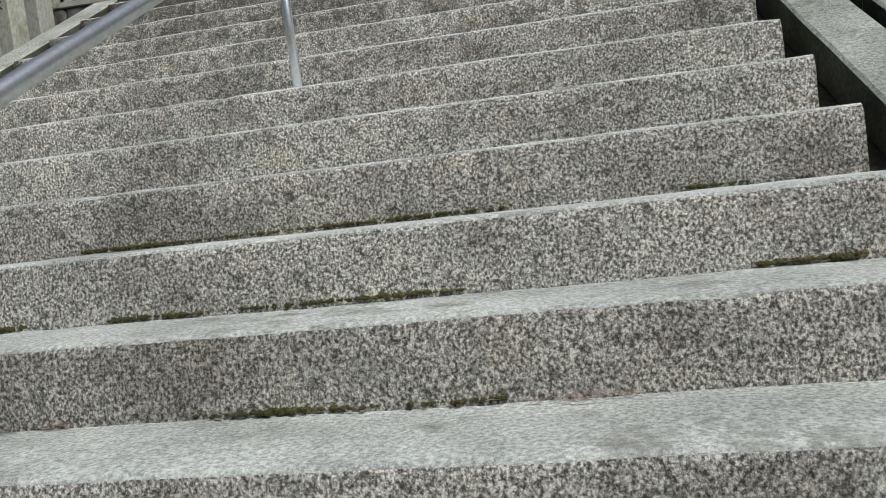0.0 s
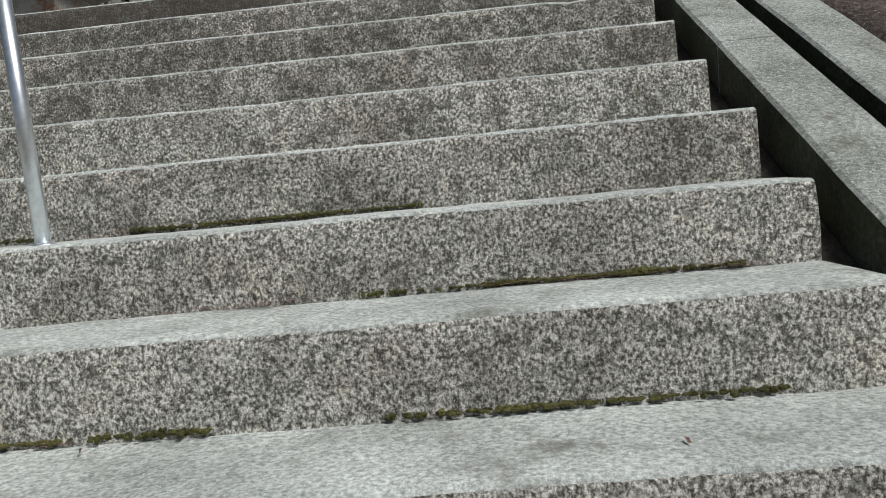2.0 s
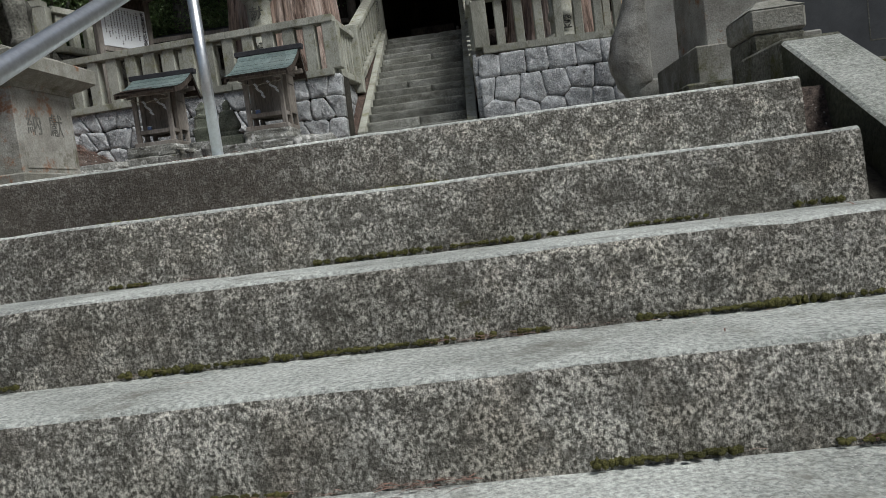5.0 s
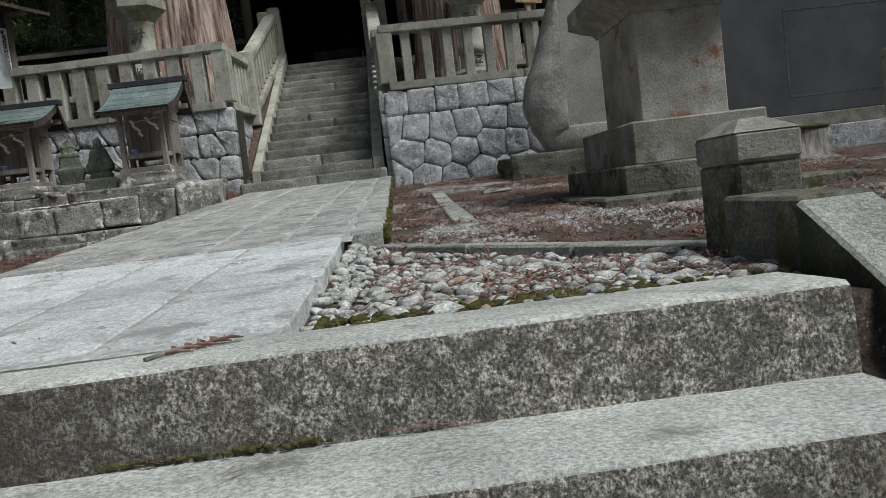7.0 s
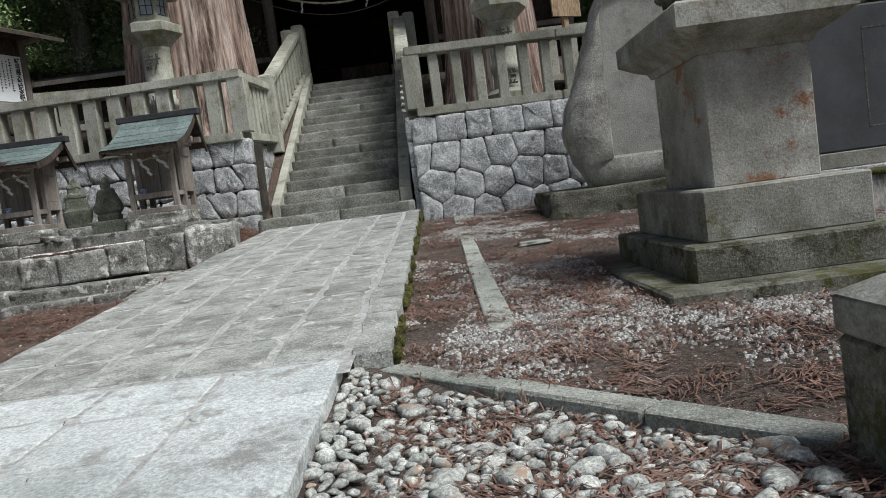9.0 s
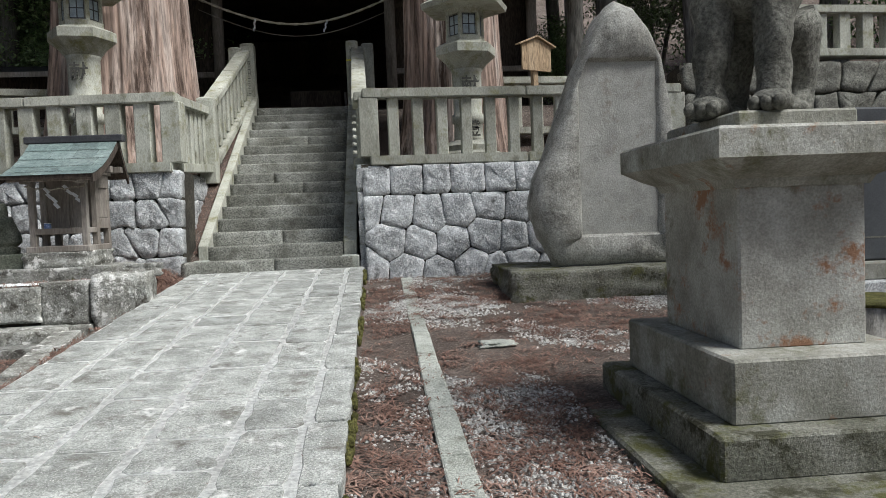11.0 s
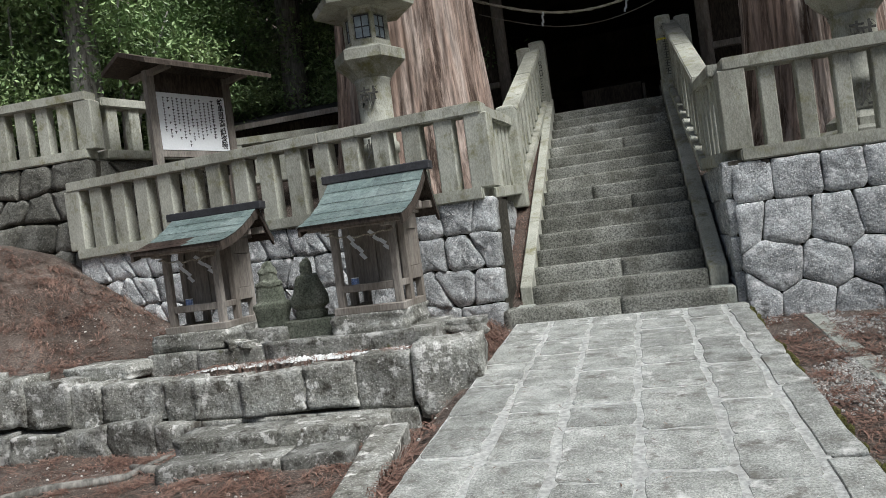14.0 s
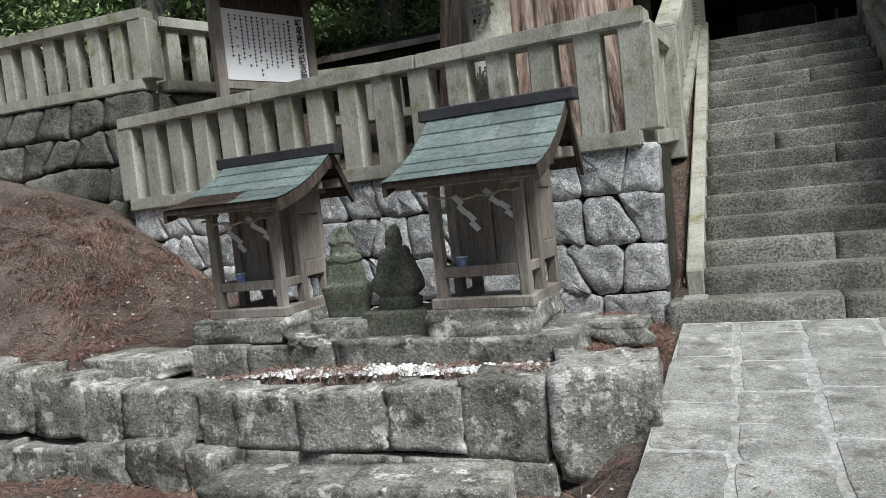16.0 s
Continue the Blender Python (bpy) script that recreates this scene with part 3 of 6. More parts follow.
def sloped_slab(x0, x1, y0, y1, up, thick, bm=None):
    """A slab laid on the stairs' slope, its top that much above the nosings."""
    bm = bm or bmesh.new()
    n = 14
    rows = []
    for i in range(n + 1):
        y = y0 + (y1 - y0) * i / n
        z = nosing(y) + up
        j = 0.006 * noise.noise((y * 3, x0, 0))
        rows.append([bm.verts.new(c) for c in ((x0, y, z - thick), (x0 + j, y, z - 0.012), (x0 + 0.012 + j, y, z + j), (x1 - 0.012, y, z + j), (x1, y, z - 0.012), (x1, y, z - thick))])
    for a, b in zip(rows, rows[1:]):
        for k in range(6):
            bm.faces.new((a[k], a[(k + 1) % 6], b[(k + 1) % 6], b[k]))
    bm.faces.new(rows[0])
    bm.faces.new(rows[-1][::-1])
    finish(bm)
    # side faces take the second material, which can carry their shade
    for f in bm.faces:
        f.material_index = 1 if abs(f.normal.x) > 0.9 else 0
    return bm


def stair_flanks():
    r = thing("stair_flank_right", "sloping granite flank slab beside the stairs", "kerb", kind="structure")
    for y0, y1 in ((-2.9, -0.4), (-0.395, 2.02), (2.025, 4.1), (4.105, 5.8)):
        part("slab", sloped_slab(FLANK0, FLANK1, y0, y1, FLANK_UP, 0.75), [KERB, FLANKSHADE], r)
    # end block in mossy stone, the dark of its shaded end included
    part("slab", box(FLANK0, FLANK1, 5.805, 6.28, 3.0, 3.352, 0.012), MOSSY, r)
    part("bed", sloped_slab(SX1 - 0.01, FLANK0, -2.9, 5.6, -0.2, 0.5), [GAP, GAP], r)
    o = thing("outer_kerb_right", "rough granite kerb beyond a narrow gutter", "kerb", kind="structure")
    for y0, y1 in ((-2.9, -0.9), (-0.895, 1.3), (1.305, 3.4), (3.405, 5.6)):
        part("slab", sloped_slab(FLANK1 + 0.075, FLANK1 + 0.3, y0, y1, FLANK_UP + 0.0, 0.6), [KERB, FLANKSHADE], o)
    l = thing("stair_flank_left", "sloping granite flank slab beside the stairs", "kerb", kind="structure")
    for y0, y1 in ((-2.9, 0.4), (0.405, 3.0), (3.005, 5.6)):
        part("slab", sloped_slab(SX0 - 0.24, SX0 - 0.02, y0, y1, -0.02, 0.75), [KERB, FLANKSHADE], l)


FLANK0, FLANK1, FLANK_UP = 0.95, 1.18, -0.03
stair_flanks()


def newel():
    z0, z1 = right_z(6.5) - 0.1, 3.615
    p = thing("stone_newel_post", "squat mossy granite post at the head of the stairs", "post", pose(1.14, 6.47, 0))
    # mossy shaft; the shade on its dark faces is put into the colour too
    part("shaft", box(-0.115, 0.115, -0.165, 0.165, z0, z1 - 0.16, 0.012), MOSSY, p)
    bm = box(-0.122, 0.122, -0.172, 0.172, z1 - 0.157, z1 - 0.05, 0.012)
    a, b = ([bm.verts.new((sx * p, sy * q, z)) for sx, sy in ((-1, -1), (1, -1), (1, 1), (-1, 1))] for p, q, z in ((0.12, 0.17, z1 - 0.052), (0.045, 0.06, z1)))
    for i in range(4):
        bm.faces.new((a[i], a[(i + 1) % 4], b[(i + 1) % 4], b[i]))
    bm.faces.new(b)
    finish(bm)
    part("cap", bm, PEDESTAL, p)


newel()


def handrail():
    h = thing("steel_handrail", "galvanised tubular steel handrail down the middle of the stairs", "handrail")
    up = lambda y: 0.708 - 0.0095 * max(0, y - 1.5)
    pts = [(-1.2, y, nosing(y) + up(y)) for y in np.arange(-2.6, 5.81, 0.35)]
    x, y, z = pts[-1]
    pts += [(x, y + 0.1, z + 0.02), (x, y + 0.16, z - 0.05), (x, y + 0.16, z - 0.12)]
    part("rail", tube(pts, 0.025, 14), STEEL, h)
    for k in (0, 6, 12, 18):
        y, z = TOP_Y - TREAD_Y * k + 0.135, TOP_Z - RISE_Z * k
        part("post", tube([(-1.19, y, z - 0.05), (-1.2, y, nosing(y) + up(y) - 0.02)], 0.021, 12), STEEL, h)
        part("foot_collar", lathe([(0.034, 0), (0.034, 0.008), (0.024, 0.014)], 16, None, Matrix.Translation((-1.19, y, z - 0.012))), STEEL, h)


handrail()


# ---- paved path ----
def paved_path():
    path = thing("paved_path", "granite slab path with pale mortar joints", "path", kind="structure")
    bm = bmesh.new()
    for a, b, e in ((5.715, 7.72, -0.49), (7.72, 15.42, -0.43)):
        q = [bm.verts.new(c) for c in ((-2.5, a, path_z(a) - 0.002), (e, a, path_z(a) - 0.002), (e, b, path_z(b) - 0.002), (-2.5, b, path_z(b) - 0.002))]
        bm.faces.new(q)
    bmesh.ops.solidify(bm, geom=bm.faces[:], thickness=0.1)
    part("joints", finish(bm), MORTAR, path)
    cols = [-2.52, -2.12, -1.72, -1.28, -0.84, -0.48, -0.27]
    rnd = random.Random(11)
    runs = [(ci, a, b, 7.97, 15.4) for ci, (a, b) in enumerate(zip(cols, cols[1:]))]
    near = [-2.5, -2.02, -1.5, -1.0, -0.47]
    runs += [(ci, a, b, 5.77, 7.95) for ci, (a, b) in enumerate(zip(near, near[1:]))]
    for ci, a, b, first, end in runs:
        while first < end:
            ln = rnd.uniform(0.4, 0.85) if ci < 5 else rnd.uniform(0.6, 1.2)
            last = min(end, first + ln)
            if end - last < 0.25:
                last = end
            g = rnd.uniform(0.012, 0.03) if end > 8 else rnd.uniform(0.007, 0.018)
            ga, gb = (rnd.choice((0.003, 0.008, 0.018, 0.026)) for k in "ab")
            bm = bmesh.new()
            zf = lambda yy: path_z(yy) + (0.004 if ci == 5 else 0)
            ring = []
            x0, x1 = a + g, b - (g if ci < 5 else 0)
            cs = [(x0, first + ga), (x1, first + ga), (x1, last - gb), (x0, last - gb)]
            low = []
            for i, (px, py) in enumerate(cs):
                qx, qy = cs[(i + 1) % 4]
                for s in (0.06, 0.28, 0.5, 0.72, 0.94):
                    j = 0.013 if end > 8 else 0.002
                    low.append((px + (qx - px) * s + rnd.uniform(-j, j), py + (qy - py) * s + rnd.uniform(-j, j)))
            mx, my = (x0 + x1) / 2, (first + last) / 2
            tip = rnd.uniform(-0.002, 0.002)
            for inset, dz in ((0, -0.08), (0.0, -0.006), (0.006, 0.003), (0.06, 0.006)):
                r = []
                for px, py in low:
                    qx, qy = px + math.copysign(min(inset, abs(mx - px)), mx - px), py + math.copysign(min(inset, abs(my - py)), my - py)
                    r.append(bm.verts.new((qx, qy, zf(qy) + dz + (tip * (qx - mx) * 4 if dz > -0.01 else 0) + rnd.uniform(-0.0015, 0.0015))))
                ring.append(r)
            for r, s in zip(ring, ring[1:]):
                for i in range(len(low)):
                    bm.faces.new((r[i], r[(i + 1) % len(low)], s[(i + 1) % len(low)], s[i]))
            bm.faces.new(ring[-1])
            # slabs near the stairs carry their stronger light in the material
            part("slab", finish(bm), PAVE if end > 8 else SUNLIT, path)
            first = last


paved_path()


def laid_kerb(name, label, pts, w, h, mat, lens=(0.5, 0.9), seed=1, rise=None):
    """Kerb stones end to end along a line on the ground; rise gives their top."""
    k = thing(name, label, "kerb", kind="structure")
    rnd = random.Random(seed)
    for (ax, ay), (bx, by) in zip(pts, pts[1:]):
        d = Vector((bx - ax, by - ay, 0))
        L = d.length
        ang = math.degrees(math.atan2(d.y, d.x))
        s = 0
        while s < L - 0.05:
            ln = min(rnd.uniform(*lens), L - s)
            cx, cy = ax + d.x / L * (s + ln / 2), ay + d.y / L * (s + ln / 2)
            z = rise(cx, cy)
            ww = w * rnd.uniform(0.92, 1.05)
            bm = box(-ln / 2 + 0.003, ln / 2 - 0.003, -ww / 2, ww / 2, 0, h + 0.12, 0.009)
            for v in bm.verts:
                v.co += Vector((0, rnd.uniform(-0.005, 0.005), rnd.uniform(-0.003, 0.003)))
            ob = part("kerbstone", bm, mat, k)
            slope = math.degrees(math.atan2(rise(bx, by) - rise(ax, ay), L))
            ob.matrix_basis = pose(cx, cy, z - h - 0.12, 0, 0, ang) @ pose(0, 0, 0, 0, -slope, 0)
            s += ln
    return k


laid_kerb("kerb_strip", "narrow kerbstones edging the needle-covered ground", [(0.27, 8.4), (0.26, 11), (0.28, 15.4)], 0.15, 0.03, KERB, (0.7, 1.2), 3, lambda x, y: right_z(y) + 0.02)
laid_kerb("pebble_bed_kerb", "low granite kerb bounding the pebble bed", [(-0.3, 8.0), (1.05, 6.72)], 0.14, 0.04, KERB, (0.5, 0.8), 5, lambda x, y: right_z(y) + 0.015)
laid_kerb("left_path_kerb", "mossy kerbstones set low beside the path", [(-2.8, 11.35), (-3.02, 12.85)], 0.26, 0.1, RUBBLE, (0.6, 0.9), 7, lambda x, y: path_z(y) - 0.12)
laid_kerb("left_sunken_kerb", "broken kerbstones sunk in the needles", [(-2.64, 9.4), (-2.76, 11.3)], 0.17, 0.06, RUBBLE, (0.3, 0.6), 8, lambda x, y: path_z(y) - 0.15)


# ---- upper stairs ----
U_Y0, U_Z0, U_N = 15.42, 3.86, 16
U_T, U_R = (20.65 - 15.8) / 15.0, (6.72 - 3.86) / 16.0


def upper_stairs():
    st = thing("stone_stairs_upper", "grey stone stairs rising between stone fences", "stairs", kind="structure")
    rnd = random.Random(9)
    tread, riser = (20.65 - 15.8) / 14.0, (6.72 - 3.985) / 15.0
    for k in range(U_N):
        y, z = U_Y0 + (0.38 + tread * (k - 1) if k else 0), 3.985 + riser * k
        x0, x1 = (-2.62, -0.42) if k == 0 else (-2.36, -0.55)
        d = (0.4 if k == 0 else tread + 0.02) if k < U_N - 1 else 1.6
        cut = rnd.uniform(-1.8, -1.0)
        for a, b in ((x0, cut - 0.003), (cut + 0.003, x1)) if k in (0, 2, 6, 7, 11) else ((x0, x1),):
            bm = step_block(a, b, d, riser, 300 + k * 3 + (a > -2))
            for f in bm.faces:
                f.material_index = 0
            ob = part("step", bm, STEP2, st)
            ob.matrix_basis = pose(0, y, z, 0, rnd.uniform(-0.05, 0.05), 0)
    for x0, x1, nm in ((-2.48, -2.35, "stringer_left"), (-0.54, -0.36, "stringer_right")):
        s = thing("stair_" + nm, "sloping stone edging of the upper stairs", "kerb", kind="structure")
        ya = U_Y0 + 0.36
        for i in range(4):
            a, b = ya + i * 1.29, ya + (i + 1) * 1.29 - 0.006
            za, zb = (U_Z0 + (v - U_Y0) * U_R / U_T + 0.12 for v in (a, b))
            bm = bmesh.new()
            r0 = [bm.verts.new(c) for c in ((x0, a, za - 0.5), (x0, a, za), (x1, a, za), (x1, a, za - 0.5))]
            r1 = [bm.verts.new(c) for c in ((x0, b, zb - 0.5), (x0, b, zb), (x1, b, zb), (x1, b, zb - 0.5))]
            bm.faces.new(r0)
            bm.faces.new(r1[::-1])
            for q in range(4):
                bm.faces.new((r0[q], r1[q], r1[(q + 1) % 4], r0[(q + 1) % 4]))
            finish(bm)
            bmesh.ops.bevel(bm, geom=bm.edges[:], offset=0.01, segments=1, affect="EDGES")
            part("slab", bm, FENCE, s)
        part("foot_block", box(x0 - 0.03, x1 + 0.03, U_Y0 + 0.12, ya - 0.004, U_Z0 - 0.3, U_Z0 + 0.13, 0.015), KERB, s)


upper_stairs()


def donor_pillars():
    """Square pillars with black painted names."""
    def pillar(x, y, z, h, w, text, turn, size):
        p = thing("donor_pillar", "square grey stone pillar with black painted characters", "pillar", pose(x, y, z, 0, 0, turn), "donor pillars")
        part("shaft", box(-w / 2, w / 2, -w * 0.45, w * 0.45, -0.1, h - 0.05, 0.012), FENCE, p)
        part("top", lathe([(w * 0.68, h - 0.05), (w * 0.6, h - 0.02), (w * 0.2, h + 0.02)], 4, turn=math.pi / 4, smooth=False), FENCE, p)
        for i, ch in enumerate(text):
            words(ch, size, INK, p, pose(-size * 0.5, -w * 0.45 - 0.001, h - 0.44 - i * size * 1.3), depth=0.001, bold=0.001)
        return p

    for i in range(21):
        y = -0.95 + i * 0.3
        pillar(SX0 - 0.36, y, nosing(y) - 0.06, 0.82, 0.19, {18: "可知医", 19: "鈴木", 20: "州"}.get(i, ""), 0, 0.095)
    for i in range(8):
        pillar(2.02 + i * 0.335, 6.75, right_z(6.75) - 0.03, 0.76, 0.2, {0: "治", 1: "義"}.get(i, ""), 0, 0.09)


donor_pillars()
solo("bank_boulder", rock(0.3, 0.24, 0.2, 6.1, 0.3, 5, 0.75), WALLSTONE, "rough pale boulder on the bank by the stairs", "stone", pose(1.63, 5.0, ground_z(1.63, 5.0) - 0.03))


def earth_strip():
    bm = bmesh.new()
    rows = []
    for i in range(25):
        y = 15.75 + i * 0.21
        z = U_Z0 + max(0, y - U_Y0 - 0.1) * 0.56 + 0.02 * noise.noise((y * 3, 0, 0))
        rows.append([bm.verts.new(c) for c in ((-2.74, y, z + 0.06), (-2.6, y, z + 0.05), (-2.47, y, z + 0.02), (-2.47, y, z - 0.4), (-2.74, y, z - 0.4))])
    for a, b in zip(rows, rows[1:]):
        for k in range(5):
            bm.faces.new((a[k], a[(k + 1) % 5], b[(k + 1) % 5], b[k]))
    bm.faces.new(rows[0])
    bm.faces.new(rows[-1])
    solo("earth_strip", finish(bm, True), LITTER, "needle-filled earth strip beside the upper stairs", "ground", kind="structure")
    rnd = random.Random(6)
    verts, faces = [], []
    for i in range(2600):
        y = rnd.uniform(15.8, 20.7)
        x = rnd.uniform(-2.69, -2.46)
        z = U_Z0 + max(0, y - U_Y0 - 0.1) * 0.56 + 0.07 + rnd.uniform(-0.01, 0.03)
        a, L, w = rnd.uniform(0, 6.283), rnd.uniform(0.04, 0.11), rnd.uniform(0.0015, 0.004)
        dx, dy = math.cos(a) * 0.5, math.sin(a)
        n = len(verts)
        verts += [(x - w, y, z), (x + w, y, z), (x + dx * L, y + dy * L, z + dy * L * 0.56)]
        faces.append((n, n + 1, n + 2))
    me = bpy.data.meshes.new("needle_strip")
    me.from_pydata(verts, [], faces)
    me.materials.append(NEEDLE)
    tagged(new("needle_strip", me), "red-brown needles gathered beside the stairs", "needle litter", kind="stuff")


earth_strip()


# ---- retaining walls ----
stone_wall("retaining_wall_right", "retaining wall of close-fitted hewn grey stones", pose(-0.24, 15.5, 3.55, -5, 0, 0), 6.2, 1.62, 0.37, 21, WALLSTONE, cells=capped_stones(6.2, 1.62, 0.4, 0.37, 21))
LEFT_TURN = math.degrees(math.atan2(-0.53, 5.61))
stone_wall("retaining_wall_left", "retaining wall of close-fitted hewn grey stones", pose(-8.3, 15.98, 3.7, -4, 0, LEFT_TURN), 5.735, 1.5, 0.36, 22, WALLSTONE)
stone_wall("stair_cheek_left", "stone cheek wall beside the upper stairs", pose(-2.63, 15.6, 3.7, -4, 0, 90), 2.22, 1.5, 0.36, 23, WALLSTONE, thick=0.4)
stone_wall("stair_cheek_right", "stone cheek wall beside the upper stairs", pose(-0.28, 18.0, 3.7, 0, 0, -90), 2.4, 1.5, 0.36, 24, WALLSTONE, thick=0.4)
stone_wall("far_terrace_wall", "dark rubble wall under the far stone fence", pose(4.7, 16.3, 3.6, -9, 0, 2), 8.6, 3.1, 0.5, 27, STATUE, proud=0.06, gap=0.012)
stone_wall("upper_terrace_wall", "old rubble wall under the upper stone fence", pose(-12.5, 16.0, 4.9, -6, 0, 4), 4.3, 1.65, 0.46, 25, OLDWALL, proud=0.1, gap=0.012)
stone_wall("upper_terrace_wall_side", "old rubble wall under the upper stone fence", pose(-8.25, 16.4, 4.9, -6, 0, 70), 2.2, 1.65, 0.46, 26, OLDWALL, proud=0.1, gap=0.012)


# ---- stone fences ----
def fence(name, label, a, b, base_z, cap_z, posts, post_w=0.17, first=True, last=True, cap_h=0.13, sill_h=0.13, rise=0.0, end_w=0.26, group="stone fences"):
    """A shrine fence: sill, square pickets, coping, heavier end posts. rise: how far its far end stands higher."""
    ax, ay, bx, by = *a, *b
    L = math.hypot(bx - ax, by - ay)
    f = thing(name, label, "stone fence", pose(ax, ay, base_z, 0, 0, math.degrees(math.atan2(by - ay, bx - ax))), group)
    k = rise / L
    H = cap_z - base_z

    def bar(z0, z1, w, x0, x1, nm):
        bm = bmesh.new()
        r0 = [bm.verts.new(c) for c in ((x0, -w / 2, z0 + k * x0), (x0, w / 2, z0 + k * x0), (x0, w / 2, z1 + k * x0), (x0, -w / 2, z1 + k * x0))]
        r1 = [bm.verts.new(c) for c in ((x1, -w / 2, z0 + k * x1), (x1, w / 2, z0 + k * x1), (x1, w / 2, z1 + k * x1), (x1, -w / 2, z1 + k * x1))]
        bm.faces.new(r0[::-1])
        bm.faces.new(r1)
        for q in range(4):
            bm.faces.new((r0[q], r0[(q + 1) % 4], r1[(q + 1) % 4], r1[q]))
        finish(bm)
        bmesh.ops.bevel(bm, geom=bm.edges[:], offset=0.014, segments=2, affect="EDGES")
        part(nm, bm, FENCE, f)

    cuts = max(1, round(L / 1.9))
    for i in range(cuts):
        bar(H - cap_h, H, 0.24, L * i / cuts - (0.08 if i == 0 and first else 0), L * (i + 1) / cuts - 0.004 + (0.08 if i == cuts - 1 and last else 0), "coping")
    for i in range(cuts):
        bar(0, sill_h, 0.28, L * i / cuts + 0.002, L * (i + 1) / cuts - 0.002, "sill")
    rnd = random.Random(posts)
    for i in range(posts):
        x = L * (i + (0 if first else 0.5)) / max(1, posts - (1 if first and last else 0 if not first and not last else 0.5))
        wide = end_w if (i == 0 and first) or (i == posts - 1 and last) else post_w
        z0, z1 = sill_h - 0.01 + k * x, H - cap_h + 0.01 + k * x
        part("picket", box(x - wide / 2, x + wide / 2, -wide * 0.42, wide * 0.42, z0, z1, 0.012), FENCE, f).matrix_basis = pose(0, rnd.uniform(-0.006, 0.006), 0)
    return f


fence("stone_fence_left", "weathered grey stone picket fence on the retaining wall", (-8.28, 16.13), (-2.67, 15.62), 5.17, 6.2, 16, 0.21)
fence("stone_fence_left_return", "short return of the stone fence beside the stairs", (-2.74, 15.75), (-2.72, 17.5), 5.17, 6.2, 7, 0.14, first=False, last=False, rise=0.1)
fence("sloping_stone_fence_left", "sloping stone fence climbing beside the stairs", (-2.66, 17.75), (-2.58, 21.0), 5.4, 6.45, 10, 0.16, first=False, last=False, rise=1.55)
fence("stone_fence_right", "weathered grey stone picket fence on the retaining wall", (-0.13, 15.72), (4.2, 15.9), 5.17, 6.2, 14, 0.15)
fence("sloping_stone_fence_right", "sloping stone fence climbing beside the stairs", (-0.26, 17.0), (-0.32, 20.6), 5.2, 6.3, 10, 0.16, first=False, last=False, rise=1.6)
fence("stone_fence_right_return", "short return of the stone fence beside the stairs", (-0.2, 15.85), (-0.25, 17.0), 5.17, 6.2, 4, 0.14, first=False, last=False, rise=0.05)
fence("upper_stone_fence", "stone picket fence on the upper terrace wall", (-12.6, 16.15), (-8.27, 16.5), 6.55, 7.47, 14, 0.18)
fence("upper_stone_fence_return", "stone picket fence on the upper terrace wall", (-8.27, 16.7), (-7.75, 18.2), 6.55, 7.42, 5, 0.17, first=False)
fence("back_stone_fence_left", "stone picket fence behind the notice board", (-7.5, 19.0), (-5.0, 19.6), 6.15, 6.95, 8, 0.16)
fence("far_stone_fence_right", "stone picket fence on the far terrace", (6.7, 17.0), (12.0, 17.3), 6.75, 7.57, 14, 0.2)
fence("back_stone_fence_right", "stone picket fence behind the lantern", (2.2, 19.2), (5.0, 19.4), 5.9, 6.95, 8, 0.16)


def gate_post(x, y, z0, z1, w, text="", group="gate posts"):
    p = thing("stone_gate_post", "square inscribed stone post at the head of the stairs", "post", pose(x, y, z0), group)
    h = z1 - z0
    bm = box(-w / 2, w / 2, -w / 2, w / 2, 0, h - 0.06, 0.012)
    part("shaft", bm, FENCE, p)
    part("cap", lathe([(w * 0.7, h - 0.06), (w * 0.66, h - 0.03), (w * 0.35, h)], 4, turn=math.pi / 4, smooth=False), FENCE, p)
    size = w * 0.52
    for i, ch in enumerate(text):
        words(ch, size, CARVED, p, pose(-size * 0.5, -w / 2 - 0.001, h - 0.12 - (i + 1 + (0.5 if i else 0)) * size * 1.05), "inscription", 0.003)
    for i in range(len(text), 6 if text else 0):
        z = h - 0.2 - (i + 1) * size * 1.05
        c = bmesh.new()
        for q, r, s, v in ((0.32, 0.9, 0.82, 1), (0.36, 0.55, 0.47, 1), (0.3, 0.16, 0.08, 1), (0.05, 0.95, 0.05, 1)):
            box(-size * q, size * q, -w / 2 - 0.003, -w / 2 + 0.004, z + size * s, z + size * r, 0, None, c)
        part("inscription", c, CARVED, p)
    return p


gate_post(-2.52, 20.95, 6.3, 8.06, 0.27, "納昭和")
gate_post(-2.74, 20.8, 6.2, 7.95, 0.24)
ygp = gate_post(-0.42, 20.5, 6.3, 7.97, 0.24, "奉")
part("yellow_band", box(-0.124, 0.124, -0.124, 0.124, 1.26, 1.29, 0), YELLOW, ygp, "yellow band round the post")
gate_post(-0.12, 20.6, 6.2, 7.94, 0.24)
gate_post(-2.66, 17.6, 5.1, 6.46, 0.26)
gate_post(-0.2, 17.0, 5.1, 6.3, 0.24)


